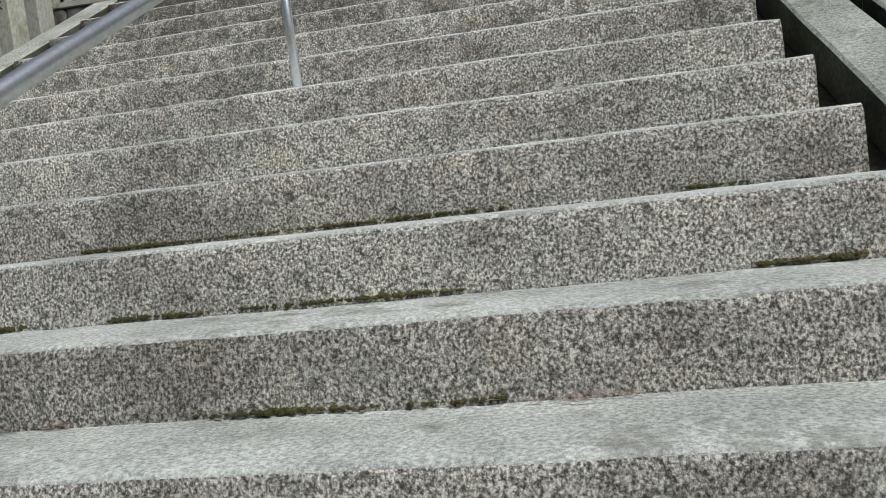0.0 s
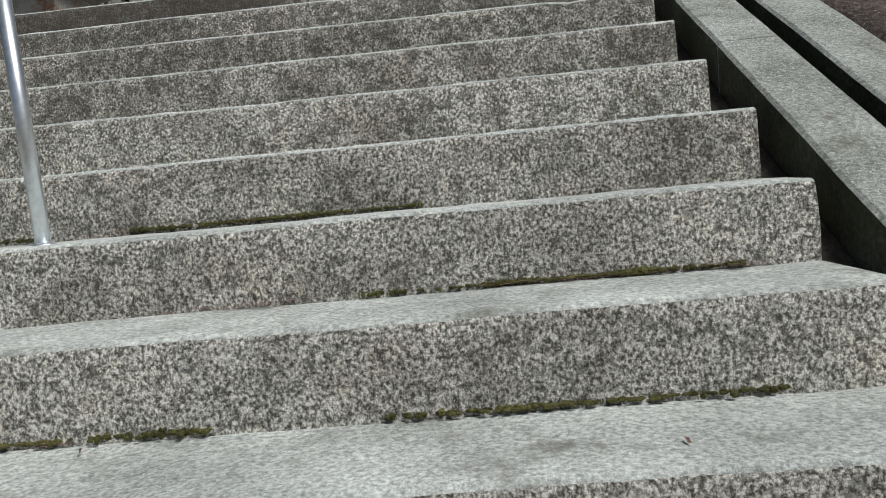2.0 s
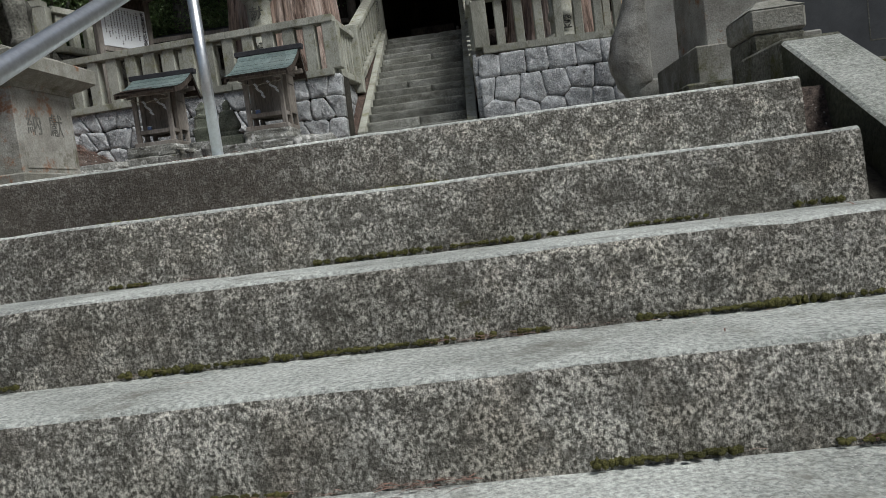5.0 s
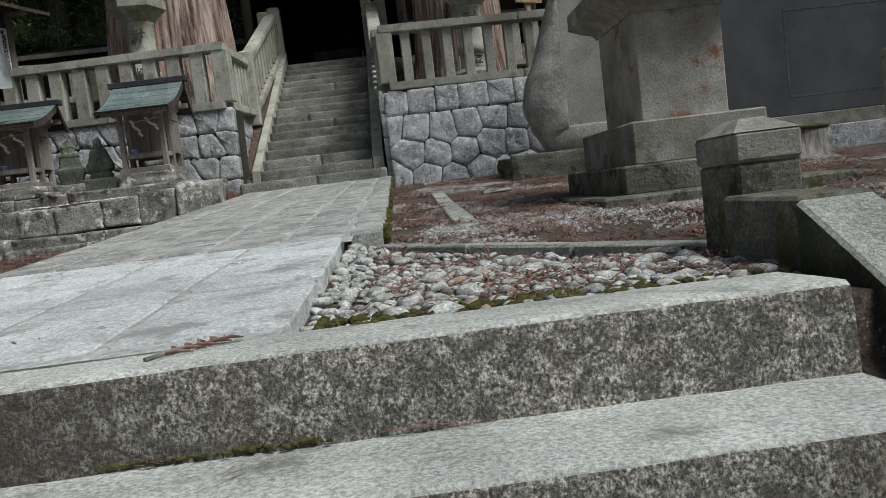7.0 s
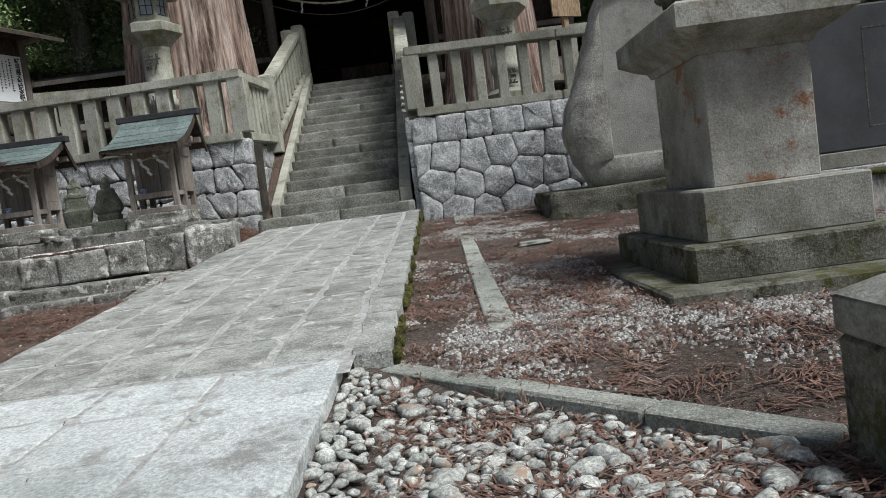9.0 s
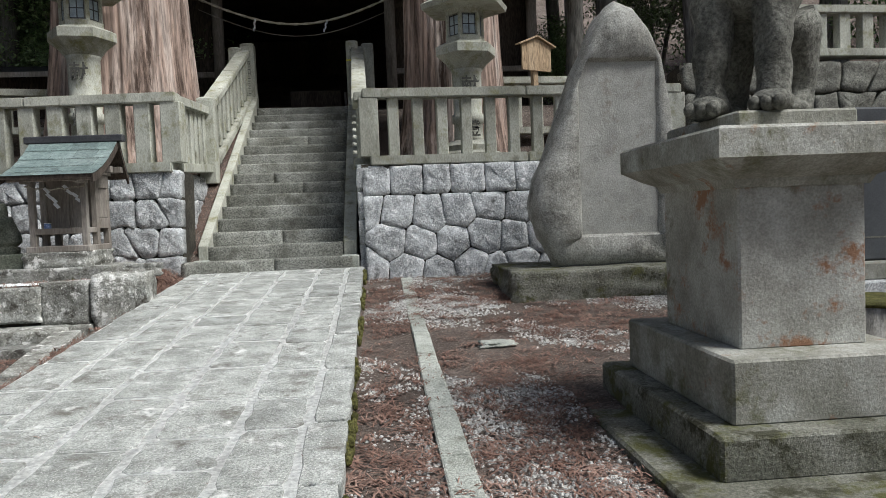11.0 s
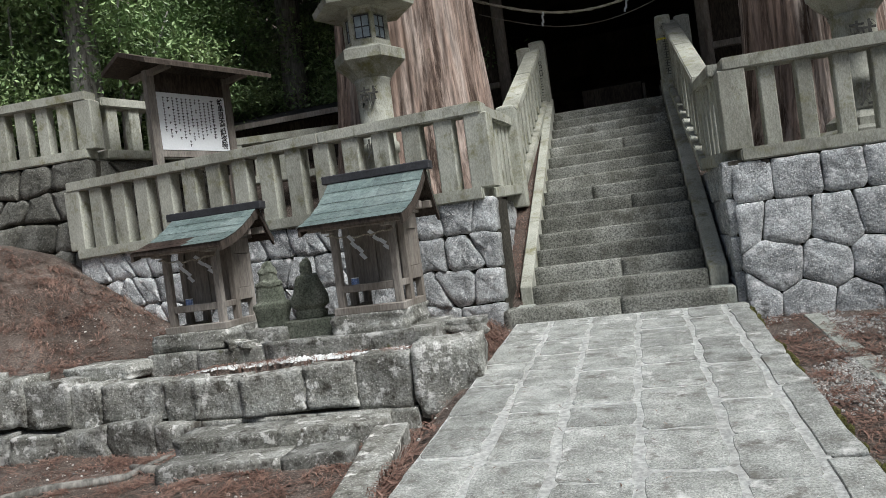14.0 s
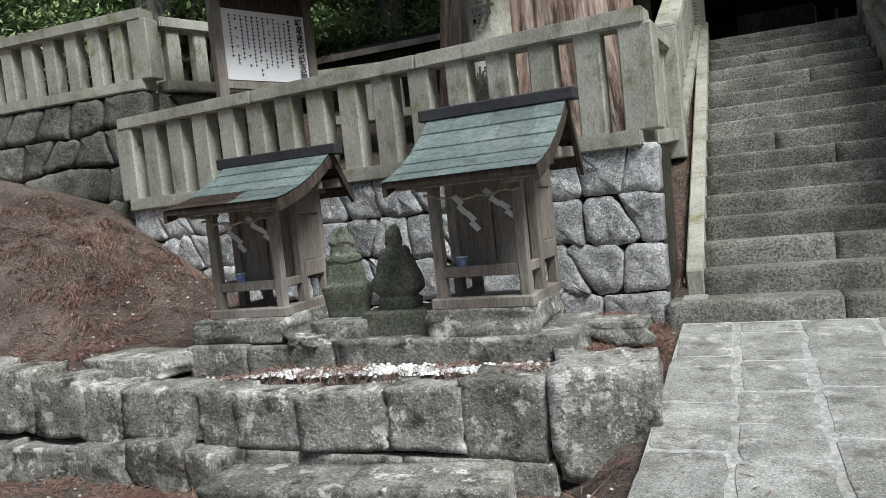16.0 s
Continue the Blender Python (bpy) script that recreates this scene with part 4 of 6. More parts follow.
# ---- lion pedestals ----
def pedestal(x, y, dz, label):
    g = right_z(y) - 0.06
    p = thing("stone_pedestal", label, "pedestal", pose(x, y, dz), "pair of lion pedestals")
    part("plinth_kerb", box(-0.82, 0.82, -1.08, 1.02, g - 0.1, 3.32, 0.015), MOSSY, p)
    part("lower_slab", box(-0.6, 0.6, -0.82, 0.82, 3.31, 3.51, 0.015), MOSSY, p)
    part("upper_slab", box(-0.47, 0.47, -0.67, 0.67, 3.505, 3.8, 0.012), PEDESTAL, p)
    part("shaft", box(-0.315, 0.315, -0.44, 0.44, 3.795, 4.61, 0.01), SHAFT, p)
    bm = bmesh.new()
    rings = [[bm.verts.new((sx * a, sy * b, z)) for sx, sy in ((-1, -1), (1, -1), (1, 1), (-1, 1))] for a, b, z in ((0.33, 0.455, 4.56), (0.35, 0.475, 4.6), (0.4, 0.54, 4.625), (0.49, 0.64, 4.685), (0.5, 0.65, 4.69), (0.5, 0.65, 4.815), (0.485, 0.635, 4.83))]
    for a, b in zip(rings, rings[1:]):
        for i in range(4):
            bm.faces.new((a[i], a[(i + 1) % 4], b[(i + 1) % 4], b[i]))
    bm.faces.new(rings[0])
    bm.faces.new(rings[-1])
    part("cornice", finish(bm), PEDESTAL, p)
    part("statue_base", box(-0.3, 0.3, -0.42, 0.42, 4.81, 4.92, 0.012), PEDESTAL, p)
    return p


def guardian_lion(x, y, z, face):
    bm = bmesh.new()

    def lump(cx, cy, cz, rx, ry, rz, seed):
        b2 = bmesh.new()
        bmesh.ops.create_icosphere(b2, subdivisions=3, radius=1)
        for v in b2.verts:
            k = 1 + 0.1 * noise.noise(v.co * 2.3 + Vector((seed, seed, seed))) + 0.05 * noise.noise(v.co * 6 + Vector((seed, 0, 0)))
            v.co = Vector((cx + v.co.x * rx * k, cy + v.co.y * ry * k, cz + v.co.z * rz * k))
        for f in b2.faces:
            f.smooth = True
        merge(bm, b2)

    def limb(points, radii, seed):
        b2 = tube(points, radii, 18)
        bmesh.ops.subdivide_edges(b2, edges=b2.edges[:], cuts=2, use_grid_fill=True, smooth=0.6)
        for v in b2.verts:
            v.co += v.normal * 0.02 * (noise.noise(v.co * 9 + Vector((seed, 0, 0))) + 0.6 * noise.noise(v.co * 22))
        merge(bm, b2)

    for sx in (-0.15, 0.15):
        limb([(sx, -0.26, 0.0), (sx, -0.25, 0.12), (sx * 0.98, -0.22, 0.3), (sx * 0.95, -0.17, 0.5), (sx * 0.8, -0.1, 0.66)], [0.085, 0.075, 0.085, 0.105, 0.13], sx)
        lump(sx, -0.3, 0.05, 0.1, 0.13, 0.06, sx * 5)
        for q in (-0.055, 0, 0.055):
            lump(sx + q, -0.4, 0.035, 0.032, 0.05, 0.04, sx + q * 20)
        limb([(sx * 1.1, 0.1, 0.0), (sx * 1.1, 0.2, 0.14), (sx * 1.05, 0.16, 0.34), (sx * 0.9, 0.08, 0.52)], [0.08, 0.1, 0.14, 0.16], sx + 4)
        lump(sx * 1.2, 0.06, 0.045, 0.085, 0.15, 0.05, sx * 3 + 2)
    lump(0, 0.14, 0.6, 0.2, 0.28, 0.22, 1)
    lump(0, -0.08, 0.72, 0.22, 0.24, 0.24, 2)
    lump(0, -0.2, 0.98, 0.21, 0.23, 0.21, 3)
    lump(0, -0.4, 0.93, 0.12, 0.1, 0.1, 4)
    lump(0, 0.36, 0.75, 0.08, 0.07, 0.24, 5)
    for sx in (-0.13, 0.13):
        lump(sx, -0.14, 1.16, 0.05, 0.07, 0.06, sx)
    solo("guardian_lion_statue", bm, STATUE, "dark weathered stone guardian lion seated on a pedestal", "statue", pose(x, y, z, 0, 0, face), "pair of guardian lions")


pedestal(1.92, 9.4, 0.0, "tall stepped stone pedestal with rust-brown stains")
guardian_lion(1.92, 9.4, 4.92, -40)
lp = pedestal(-4.5, 9.4, -0.25, "tall stepped stone pedestal with carved dedication")
guardian_lion(-4.5, 9.4, 4.67, 40)
for y0, y1, z0, z1 in ((-0.38, 0.38, 4.5, 4.52), (-0.38, 0.38, 3.86, 3.88), (-0.38, -0.36, 3.88, 4.5), (0.36, 0.38, 3.88, 4.5)):
    part("panel_border", box(0.312, 0.321, y0, y1, z0, z1, 0.003), SHAFT, lp)
words("納", 0.23, CARVEDPALE, lp, pose(0.316, -0.3, 4.18, 0, 0, 90), label="carved character")
words("獻", 0.23, CARVEDPALE, lp, pose(0.316, 0.03, 4.18, 0, 0, 90), label="carved character")


# ---- monuments ----
def rock_monument():
    m = thing("natural_rock_monument", "tall natural rock stele with a smoothed grey face", "monument")
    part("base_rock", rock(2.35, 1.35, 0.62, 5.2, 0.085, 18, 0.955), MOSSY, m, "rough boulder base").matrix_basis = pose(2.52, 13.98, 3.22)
    out = [(1.98, 3.78), (1.8, 4.15), (1.69, 4.55), (1.76, 4.85), (1.9, 5.15), (2.02, 5.45), (2.14, 5.8), (2.3, 6.18), (2.44, 6.5), (2.6, 6.76), (2.74, 6.84), (2.95, 6.76), (3.12, 6.58),
           (3.28, 6.2), (3.38, 5.6), (3.44, 4.9), (3.42, 4.2), (3.3, 3.78)]
    cx, cz = 2.6, 5.2
    bm = bmesh.new()
    rings = []
    # width, height above and below the middle, depth: the rough rim stands proud of the dressed panel
    cuts = ((0.9, 0.9, 0.9, 14.42), (0.985, 0.985, 0.985, 14.3), (1.0, 1.0, 1.0, 14.12), (0.99, 0.99, 0.99, 14.0), (0.965, 0.96, 0.965, 13.93), (0.92, 0.92, 0.92, 13.86),
            (0.9, 0.9, 0.9, 13.84), (0.9, 0.9, 0.9, 13.9), (0.6, 0.42, 0.5, 13.892), (0.2, 0.15, 0.2, 13.89))
    for q, (kx, kt, kb, y) in enumerate(cuts):
        r = []
        for (ax, az), (bx, bz) in zip(out, out[1:] + out[:1]):
            for h in (0, 1 / 3, 2 / 3):
                x, z = ax + (bx - ax) * h, az + (bz - az) * h
                j = 0.035 * noise.noise((x * 4, z * 4, q * 0.6)) + 0.02 * noise.noise((x * 11, z * 11, q)) if q < 7 else 0.003 * noise.noise((x * 9, z * 9, q))
                kz = kt if z > cz else kb
                px, pz = cx + (x - cx) * (kx + j), max(3.77, cz + (z - cz) * (kz + j))
                if q in (6, 7):
                    e = 0.03 * (7 - q)
                    px, pz = min(3.16 + e, max(2.26 - e + 0.012 * noise.noise((0, z * 3, 1)), px)), min(6.14 + e, max(4.19 - e, pz))
                r.append(bm.verts.new((px, y + 1.2 * j, pz)))
        rings.append(r)
    n = len(rings[0])
    for q, (a, b) in enumerate(zip(rings, rings[1:])):
        for i in range(n):
            f = bm.faces.new((a[i], a[(i + 1) % n], b[(i + 1) % n], b[i]))
            f.material_index = 1 if q >= 7 else 0
            f.smooth = q < 6
    bm.faces.new(rings[0])
    bm.faces.new(rings[-1]).material_index = 1
    part("stele", finish(bm), [MONUMENT, FACE], m)


rock_monument()


def dark_stele():
    s = thing("dark_stone_stele", "broad dark slate stele on a grey stone base", "monument", pose(3.62, 12.3, 0, 0, 0, 2))
    part("footing", box(-0.5, 3.6, -0.35, 0.7, 3.3, 3.72, 0.01), WALLSTONE, s)
    part("base", box(-0.3, 3.4, -0.2, 0.5, 3.72, 3.88, 0.01), PEDESTAL, s)
    part("slab", box(0.0, 3.1, 0.0, 0.25, 3.88, 5.35, 0.02), SLATE, s)
    part("left_support", box(-0.06, 0.1, -0.06, 0.3, 3.88, 4.05, 0.01), SLATE, s)
    bm = box(0.9, 2.9, -0.003, 0.001, 4.1, 4.115, 0)
    for args in ((0.9, 2.9, 5.1, 5.115), (0.9, 0.915, 4.1, 5.115), (2.885, 2.9, 4.1, 5.115)):
        box(args[0], args[1], -0.003, 0.001, args[2], args[3], 0, None, bm)
    part("engraved_border", bm, STATUE, s)


dark_stele()


def stump():
    s = thing("tree_stump", "low mossy cut tree stump", "stump", pose(3.75, 11.1, right_z(11.1) - 0.05))
    prof = [(0.55, 0), (0.43, 0.08), (0.4, 0.25), (0.39, 0.33)]
    bm = lathe(prof, 22)
    for v in bm.verts:
        v.co += Vector((v.co.x, v.co.y, 0)) * 0.15 * noise.noise(v.co * 4)
    part("trunk", bm, GREYBARK, s)
    bm = lathe([(0.4, 0.325), (0.42, 0.35), (0.34, 0.365)], 22)
    for v in bm.verts:
        v.co += Vector((v.co.x, v.co.y, 0)) * 0.15 * noise.noise(v.co * 4)
    part("moss_rim", bm, MOSS, s, "green moss over the cut face")


stump()


# ---- low terrace with the small shrines ----
def low_wall():
    w = thing("low_terrace_wall", "low dry-stone wall of squared lichened blocks", "stone wall", kind="structure")
    rnd = random.Random(31)
    part("core", box(-8.3, -2.8, 13.42, 13.7, 3.2, 3.84, 0), GAP, w)
    edges = (-2.48, -3.01, -3.48, -3.94, -4.51, -4.98, -5.27, -5.92, -6.26, -6.74, -7.2, -7.75, -8.3)
    tops = (4.0, 3.94, 3.9, 3.87, 3.87, 3.88, 3.89, 3.91, 3.96, 4.03, 4.08, 4.12)
    for i, (a, b, top) in enumerate(zip(edges, edges[1:], tops)):
        low = 3.4 if i == 0 else 3.53 + 0.035 * rnd.uniform(-1, 1) + (0.08 if i > 8 else 0)
        ob = part("block", rock((a - b) * 1.03, 0.34 + (0.2 if i == 0 else 0), top - low, rnd.random() * 90, 0.12, 9, 0.945), RUBBLE, w)
        ob.matrix_basis = pose((a + b) / 2, 13.53 + (0.12 if i == 0 else 0.0) - (0.02 * (i - 7) if i > 7 else 0), low, rnd.uniform(-3, 1), rnd.uniform(-2, 2), rnd.uniform(-3, 3) + (8 if i == 0 else 0))
    x = -4.95
    while x > -8.3:
        wd = rnd.uniform(0.36, 0.56)
        ob = part("block", rock(wd * 1.04, 0.44, rnd.uniform(0.3, 0.36), rnd.random() * 90, 0.13, 8, 0.88), RUBBLE, w)
        ob.matrix_basis = pose(x - wd / 2, 13.46 - 0.02 * (-5 - x), 3.22 + rnd.uniform(-0.03, 0.02), 0, rnd.uniform(-6, 6), rnd.uniform(-6, 6))
        x -= wd
    x = -2.98
    while x > -4.9:
        wd = min(rnd.uniform(0.4, 0.75), x + 4.96)
        part("footing_stone", rock(wd, 0.3, 0.2, rnd.random() * 90, 0.08, 5, 0.95), RUBBLE, w).matrix_basis = pose(x - wd / 2, 13.5, 3.32, 0, 0, rnd.uniform(-2, 2))
        x -= wd


low_wall()


def garden_step(x0, x1, y, z, turn, cuts, seed):
    s = thing("rough_stone_step", "low rough stone step half buried in needles", "step", pose(x0, y, z, 0, 0, turn), "low steps")
    rnd = random.Random(seed)
    ends = [0, *cuts, x1 - x0]
    for a, b in zip(ends, ends[1:]):
        part("block", rock(b - a + 0.004, 0.36, 0.3, rnd.random() * 60, 0.05, 8, 0.972), RUBBLE, s).matrix_basis = pose((a + b) / 2, 0.18, -0.3, rnd.uniform(-2, 1), rnd.uniform(-1, 1), rnd.uniform(-2, 2))
    return s


garden_step(-4.78, -3.13, 12.76, 3.52, 9, (0.82,), 2)
garden_step(-4.76, -3.28, 12.47, 3.4, 6, (0.46, 0.98), 3)


def bench():
    rnd = random.Random(8)
    b = thing("stone_plinth", "long hewn stone plinth under the small shrines", "plinth")
    for x0, x1, z1 in ((-5.8, -5.27, 4.06), (-5.265, -4.57, 4.05), (-4.56, -2.96, 4.07)):
        part("block", rock(x1 - x0, 0.8, z1 - 3.75, rnd.random() * 40, 0.03, 10, 0.975), RUBBLE, b).matrix_basis = pose((x0 + x1) / 2, 14.3, 3.75)


bench()


def shide(parent, x, y, z, tilt, size=1.0, seed=0):
    """A zigzag paper streamer."""
    bm = bmesh.new()
    px, pz = 0.0, 0.0
    prev = None
    for i in range(4):
        a = (px - 0.015 * size, 0.004 * (i % 2), pz)
        b = (px + 0.015 * size, 0.004 * (i % 2), pz)
        c = (px + 0.024 * size, 0.012, pz - 0.06 * size)
        d = (px - 0.006 * size, 0.012, pz - 0.06 * size)
        bm.faces.new([bm.verts.new(v) for v in (a, b, c, d)])
        px += 0.016 * size * (1 if i % 2 else -0.6)
        pz -= 0.055 * size
    bmesh.ops.solidify(bm, geom=bm.faces[:], thickness=0.0015)
    ob = part("paper_streamer", bm, PAPER, parent, "white zigzag paper streamer")
    ob.matrix_basis = pose(x, y, z, 0, tilt, 12)
    return ob


def small_shrine(x, y, z, W, H, rise, shift, label, turn=0, brown=False):
    """A little wooden shrine with a porch; origin at the middle of its front sill. H: sill to eave; rise: eave to ridge; shift: roof off centre."""
    s = thing("small_wooden_shrine", label, "shrine", pose(x, y, z, 0, 0, turn), "small shrines")
    D, hw, pw, cab, ridge_y = 0.64, W / 2, 0.066, 0.3, 0.5
    for sx in (-1, 1):
        px = sx * (hw - pw / 2)
        part("front_post", box(px - pw / 2, px + pw / 2, 0, pw, 0.05, H + 0.05, 0.006), OLDWOOD, s)
        part("cabin_post", box(px - pw / 2, px + pw / 2, cab - 0.03, cab + pw - 0.03, 0.05, H + 0.16, 0.006), OLDWOOD, s)
        part("back_post", box(px - pw / 2, px + pw / 2, D - pw, D, 0.0, H + 0.2, 0.006), OLDWOOD, s)
        part("side_sill", box(px - 0.035, px + 0.035, 0.05, D, 0.0, 0.065, 0.006), OLDWOOD, s)
        part("side_rail", box(px - 0.022, px + 0.022, pw, cab - 0.03, 0.2, 0.26, 0.005), OLDWOOD, s)
        for a, b, out in ((0.24, 0.36, 0.012), (0.36, H - 0.12, 0.0), (H - 0.12, H + 0.06, 0.012)):
            part("side_plank", box(px - 0.012 + (0.012 + out) * sx, px + 0.012 + (0.012 + out) * sx, cab + 0.028, D - 0.02, a + 0.003, b, 0.003), OLDWOOD, s)
        part("side_beam", box(px - 0.03 + 0.02 * sx, px + 0.03 + 0.02 * sx, 0.12, D + 0.06, H + 0.03, H + 0.1, 0.005), OLDWOOD, s)
        bm = prism([(0.1, H + 0.1), (D - 0.02, H + 0.1), (ridge_y, H + rise - 0.06)], px - 0.011, px + 0.011, None, Matrix(((0, 1, 0, 0), (1, 0, 0, 0), (0, 0, 1, 0), (0, 0, 0, 1))))
        part("gable_board", bm, OLDWOOD, s)
    part("front_sill", box(-hw - 0.03, hw + 0.03, -0.035, 0.05, 0.0, 0.07, 0.008), OLDWOOD, s)
    part("floor_shelf", box(-hw + 0.05, hw - 0.05, 0.02, cab, 0.2, 0.23, 0.004), OLDWOOD, s)
    part("shelf_rail", box(-hw + pw, hw - pw, 0.006, 0.042, 0.195, 0.262, 0.005), OLDWOOD, s)
    part("lintel", box(-hw - 0.02, hw + 0.02, 0.004, 0.052, H - 0.03, H + 0.035, 0.006), OLDWOOD, s)
    part("back_wall", box(-hw + 0.05, hw - 0.05, D - 0.05, D - 0.02, 0.2, H + 0.2, 0), OLDWOOD, s)
    part("cabin_head", box(-hw + pw, hw - pw, cab - 0.01, cab + 0.02, H - 0.12, H + 0.1, 0.004), OLDWOOD, s)
    for dx in (-1, 1):
        part("door_leaf", box(dx * (hw - 0.058) * 0.5 - (hw - 0.06) * 0.485, dx * (hw - 0.058) * 0.5 + (hw - 0.06) * 0.485, cab, cab + 0.02, 0.23, H - 0.12, 0.003), OLDWOOD, s)
    # curved copper roof, the front slope far longer than the back
    rw = hw + 0.18
    front = [(-0.27, H), (-0.13, H + 0.1 * rise), (0.03, H + 0.25 * rise), (0.19, H + 0.46 * rise), (0.35, H + 0.71 * rise), (ridge_y, H + rise)]
    back = [(ridge_y, H + rise), (0.6, H + 0.62 * rise), (0.7, H + 0.22 * rise), (0.76, H + 0.02)]
    roof = part("roof", slab_strip(front, rw, 0.035), DARKWOOD, s)
    roof.matrix_basis = pose(shift, 0, 0)
    rear = part("roof_back", slab_strip(back, rw, 0.03), DARKWOOD, s)
    rear.matrix_basis = pose(shift, 0, 0)
    for slope, rows in ((roof, front), (rear, back)):
        for k, ((ya, za), (yb, zb)) in enumerate(zip(rows, rows[1:])):
            rnd = random.Random(k * 5 + int(W * 100))
            xs = [-rw]
            while xs[-1] < rw - 0.32:
                xs.append(xs[-1] + rnd.uniform(0.2, 0.36))
            xs.append(rw)
            up = Vector((0, za - zb, yb - ya)).normalized() * 0.006
            for xa, xb in zip(xs, xs[1:]):
                bm = bmesh.new()
                bm.faces.new([bm.verts.new(Vector(c) + up * q) for c, q in (((xa + 0.0006, ya - 0.008, za - (0.006 if slope is roof else -0.006)), 2.1), ((xb - 0.0006, ya - 0.008, za - (0.006 if slope is roof else -0.006)), 2.1), ((xb - 0.0006, yb, zb), 0.8), ((xa + 0.0006, yb, zb), 0.8))])
                bmesh.ops.solidify(bm, geom=bm.faces[:], thickness=0.006)
                part("copper_sheet", finish(bm), RUST if brown and k < 2 and slope is roof and xa < -0.02 else COPPER, slope)
    for sx in (-1, 1):
        bm = bmesh.new()
        pts = front + back[1:]
        for (ya, za), (yb, zb) in zip(pts, pts[1:]):
            bm.faces.new([bm.verts.new(c) for c in ((sx * rw, ya, za - 0.085), (sx * rw, yb, zb - 0.085), (sx * rw, yb, zb - 0.005), (sx * rw, ya, za - 0.005))])
        bmesh.ops.remove_doubles(bm, verts=bm.verts[:], dist=0.001)
        bmesh.ops.solidify(bm, geom=bm.faces[:], thickness=0.025 * sx)
        part("barge_board", finish(bm), DARKWOOD, s).matrix_basis = pose(shift, 0, 0)
    part("ridge", box(-rw - 0.06 + shift, rw + 0.06 + shift, ridge_y - 0.06, ridge_y + 0.06, H + rise - 0.03, H + rise + 0.05, 0.008), RIDGE, s, "dark ridge cap")
    for px in (-hw * 0.9, hw * 0.9):
        part("eave_beam", box(px - 0.025, px + 0.025, -0.17, 0.1, H - 0.075, H - 0.02, 0.005), OLDWOOD, s)
    part("purlin", box(-rw + 0.03 + shift, rw - 0.03 + shift, -0.17, -0.12, H - 0.055, H - 0.005, 0.005), OLDWOOD, s)
    part("purlin", box(-rw + 0.03 + shift, rw - 0.03 + shift, cab, cab + 0.06, H + 0.05, H + 0.12, 0.005), OLDWOOD, s)
    part("purlin", box(-rw + 0.03 + shift, rw - 0.03 + shift, D - 0.04, D + 0.03, H + 0.06, H + 0.13, 0.005), OLDWOOD, s)
    part("ridge_beam", box(-rw + 0.03 + shift, rw - 0.03 + shift, ridge_y - 0.035, ridge_y + 0.035, H + rise - 0.13, H + rise - 0.05, 0.005), OLDWOOD, s)
    # straw rope with paper streamers
    pts = [(-hw - 0.01 + (W + 0.02) * i / 12, -0.022 - 0.005 * math.sin(i), H - 0.1 - 0.035 * math.sin(math.pi * i / 12) + 0.012 * math.sin(i * 2.1)) for i in range(13)]
    part("straw_rope", tube(pts, 0.008, 6), STRAW, s)
    shide(s, -hw * 0.35, -0.04, H - 0.12, -30, 1.15)
    shide(s, hw * 0.3, -0.04, H - 0.1, -42, 1.1)
    return s


def slab_strip(rows, rw, thick):
    bm = bmesh.new()
    a = [[bm.verts.new((x, y, z - d)) for x, d in ((-rw + 0.01, 0), (rw - 0.01, 0), (rw - 0.01, thick), (-rw + 0.01, thick))] for y, z in rows]
    for p, q in zip(a, a[1:]):
        for i in range(4):
            bm.faces.new((p[i], p[(i + 1) % 4], q[(i + 1) % 4], q[i]))
    bm.faces.new(a[0])
    bm.faces.new(a[-1])
    return finish(bm)


RUST = surface("browned_copper", (0.08, 0.06, 0.05), (0.12, 0.085, 0.07), (0.16, 0.12, 0.1), 3, 30, bump=0.15, rough=0.6, vary=0.2)
small_shrine(-3.52, 14.0, 4.235, 0.62, 0.82, 0.44, 0.02, "small wooden shrine with green copper roof and rope", -2)
small_shrine(-5.33, 14.07, 4.225, 0.6, 0.82, 0.33, 0.05, "small wooden shrine with rust-stained copper roof", 1, True)
for x0, x1, low, top, sd in ((-3.9, -3.19, 4.05, 4.24, 3), (-5.77, -5.0, 4.06, 4.23, 6)):
    solo("shrine_foundation_stone", rock(x1 - x0, 0.74, top - low, sd, 0.06, 9, 0.96), RUBBLE, "rough granite block under a small shrine", "stone block", pose((x0 + x1) / 2, 14.33, low), "shrine foundations")


def cup(x, y, z):
    c = thing("sake_cup", "small blue and white printed glass cup", "cup", pose(x, y, z), "cups in the shrines")
    part("glass", lathe([(0.03, 0), (0.034, 0.005), (0.036, 0.085), (0.033, 0.085)], 16), GLASSBLUE, c)
    part("lid", lathe([(0.037, 0.085), (0.037, 0.09), (0.03, 0.092)], 16), WHITE, c)


cup(-3.66, 14.07, 4.235 + 0.23)
cup(-5.43, 14.14, 4.225 + 0.23)


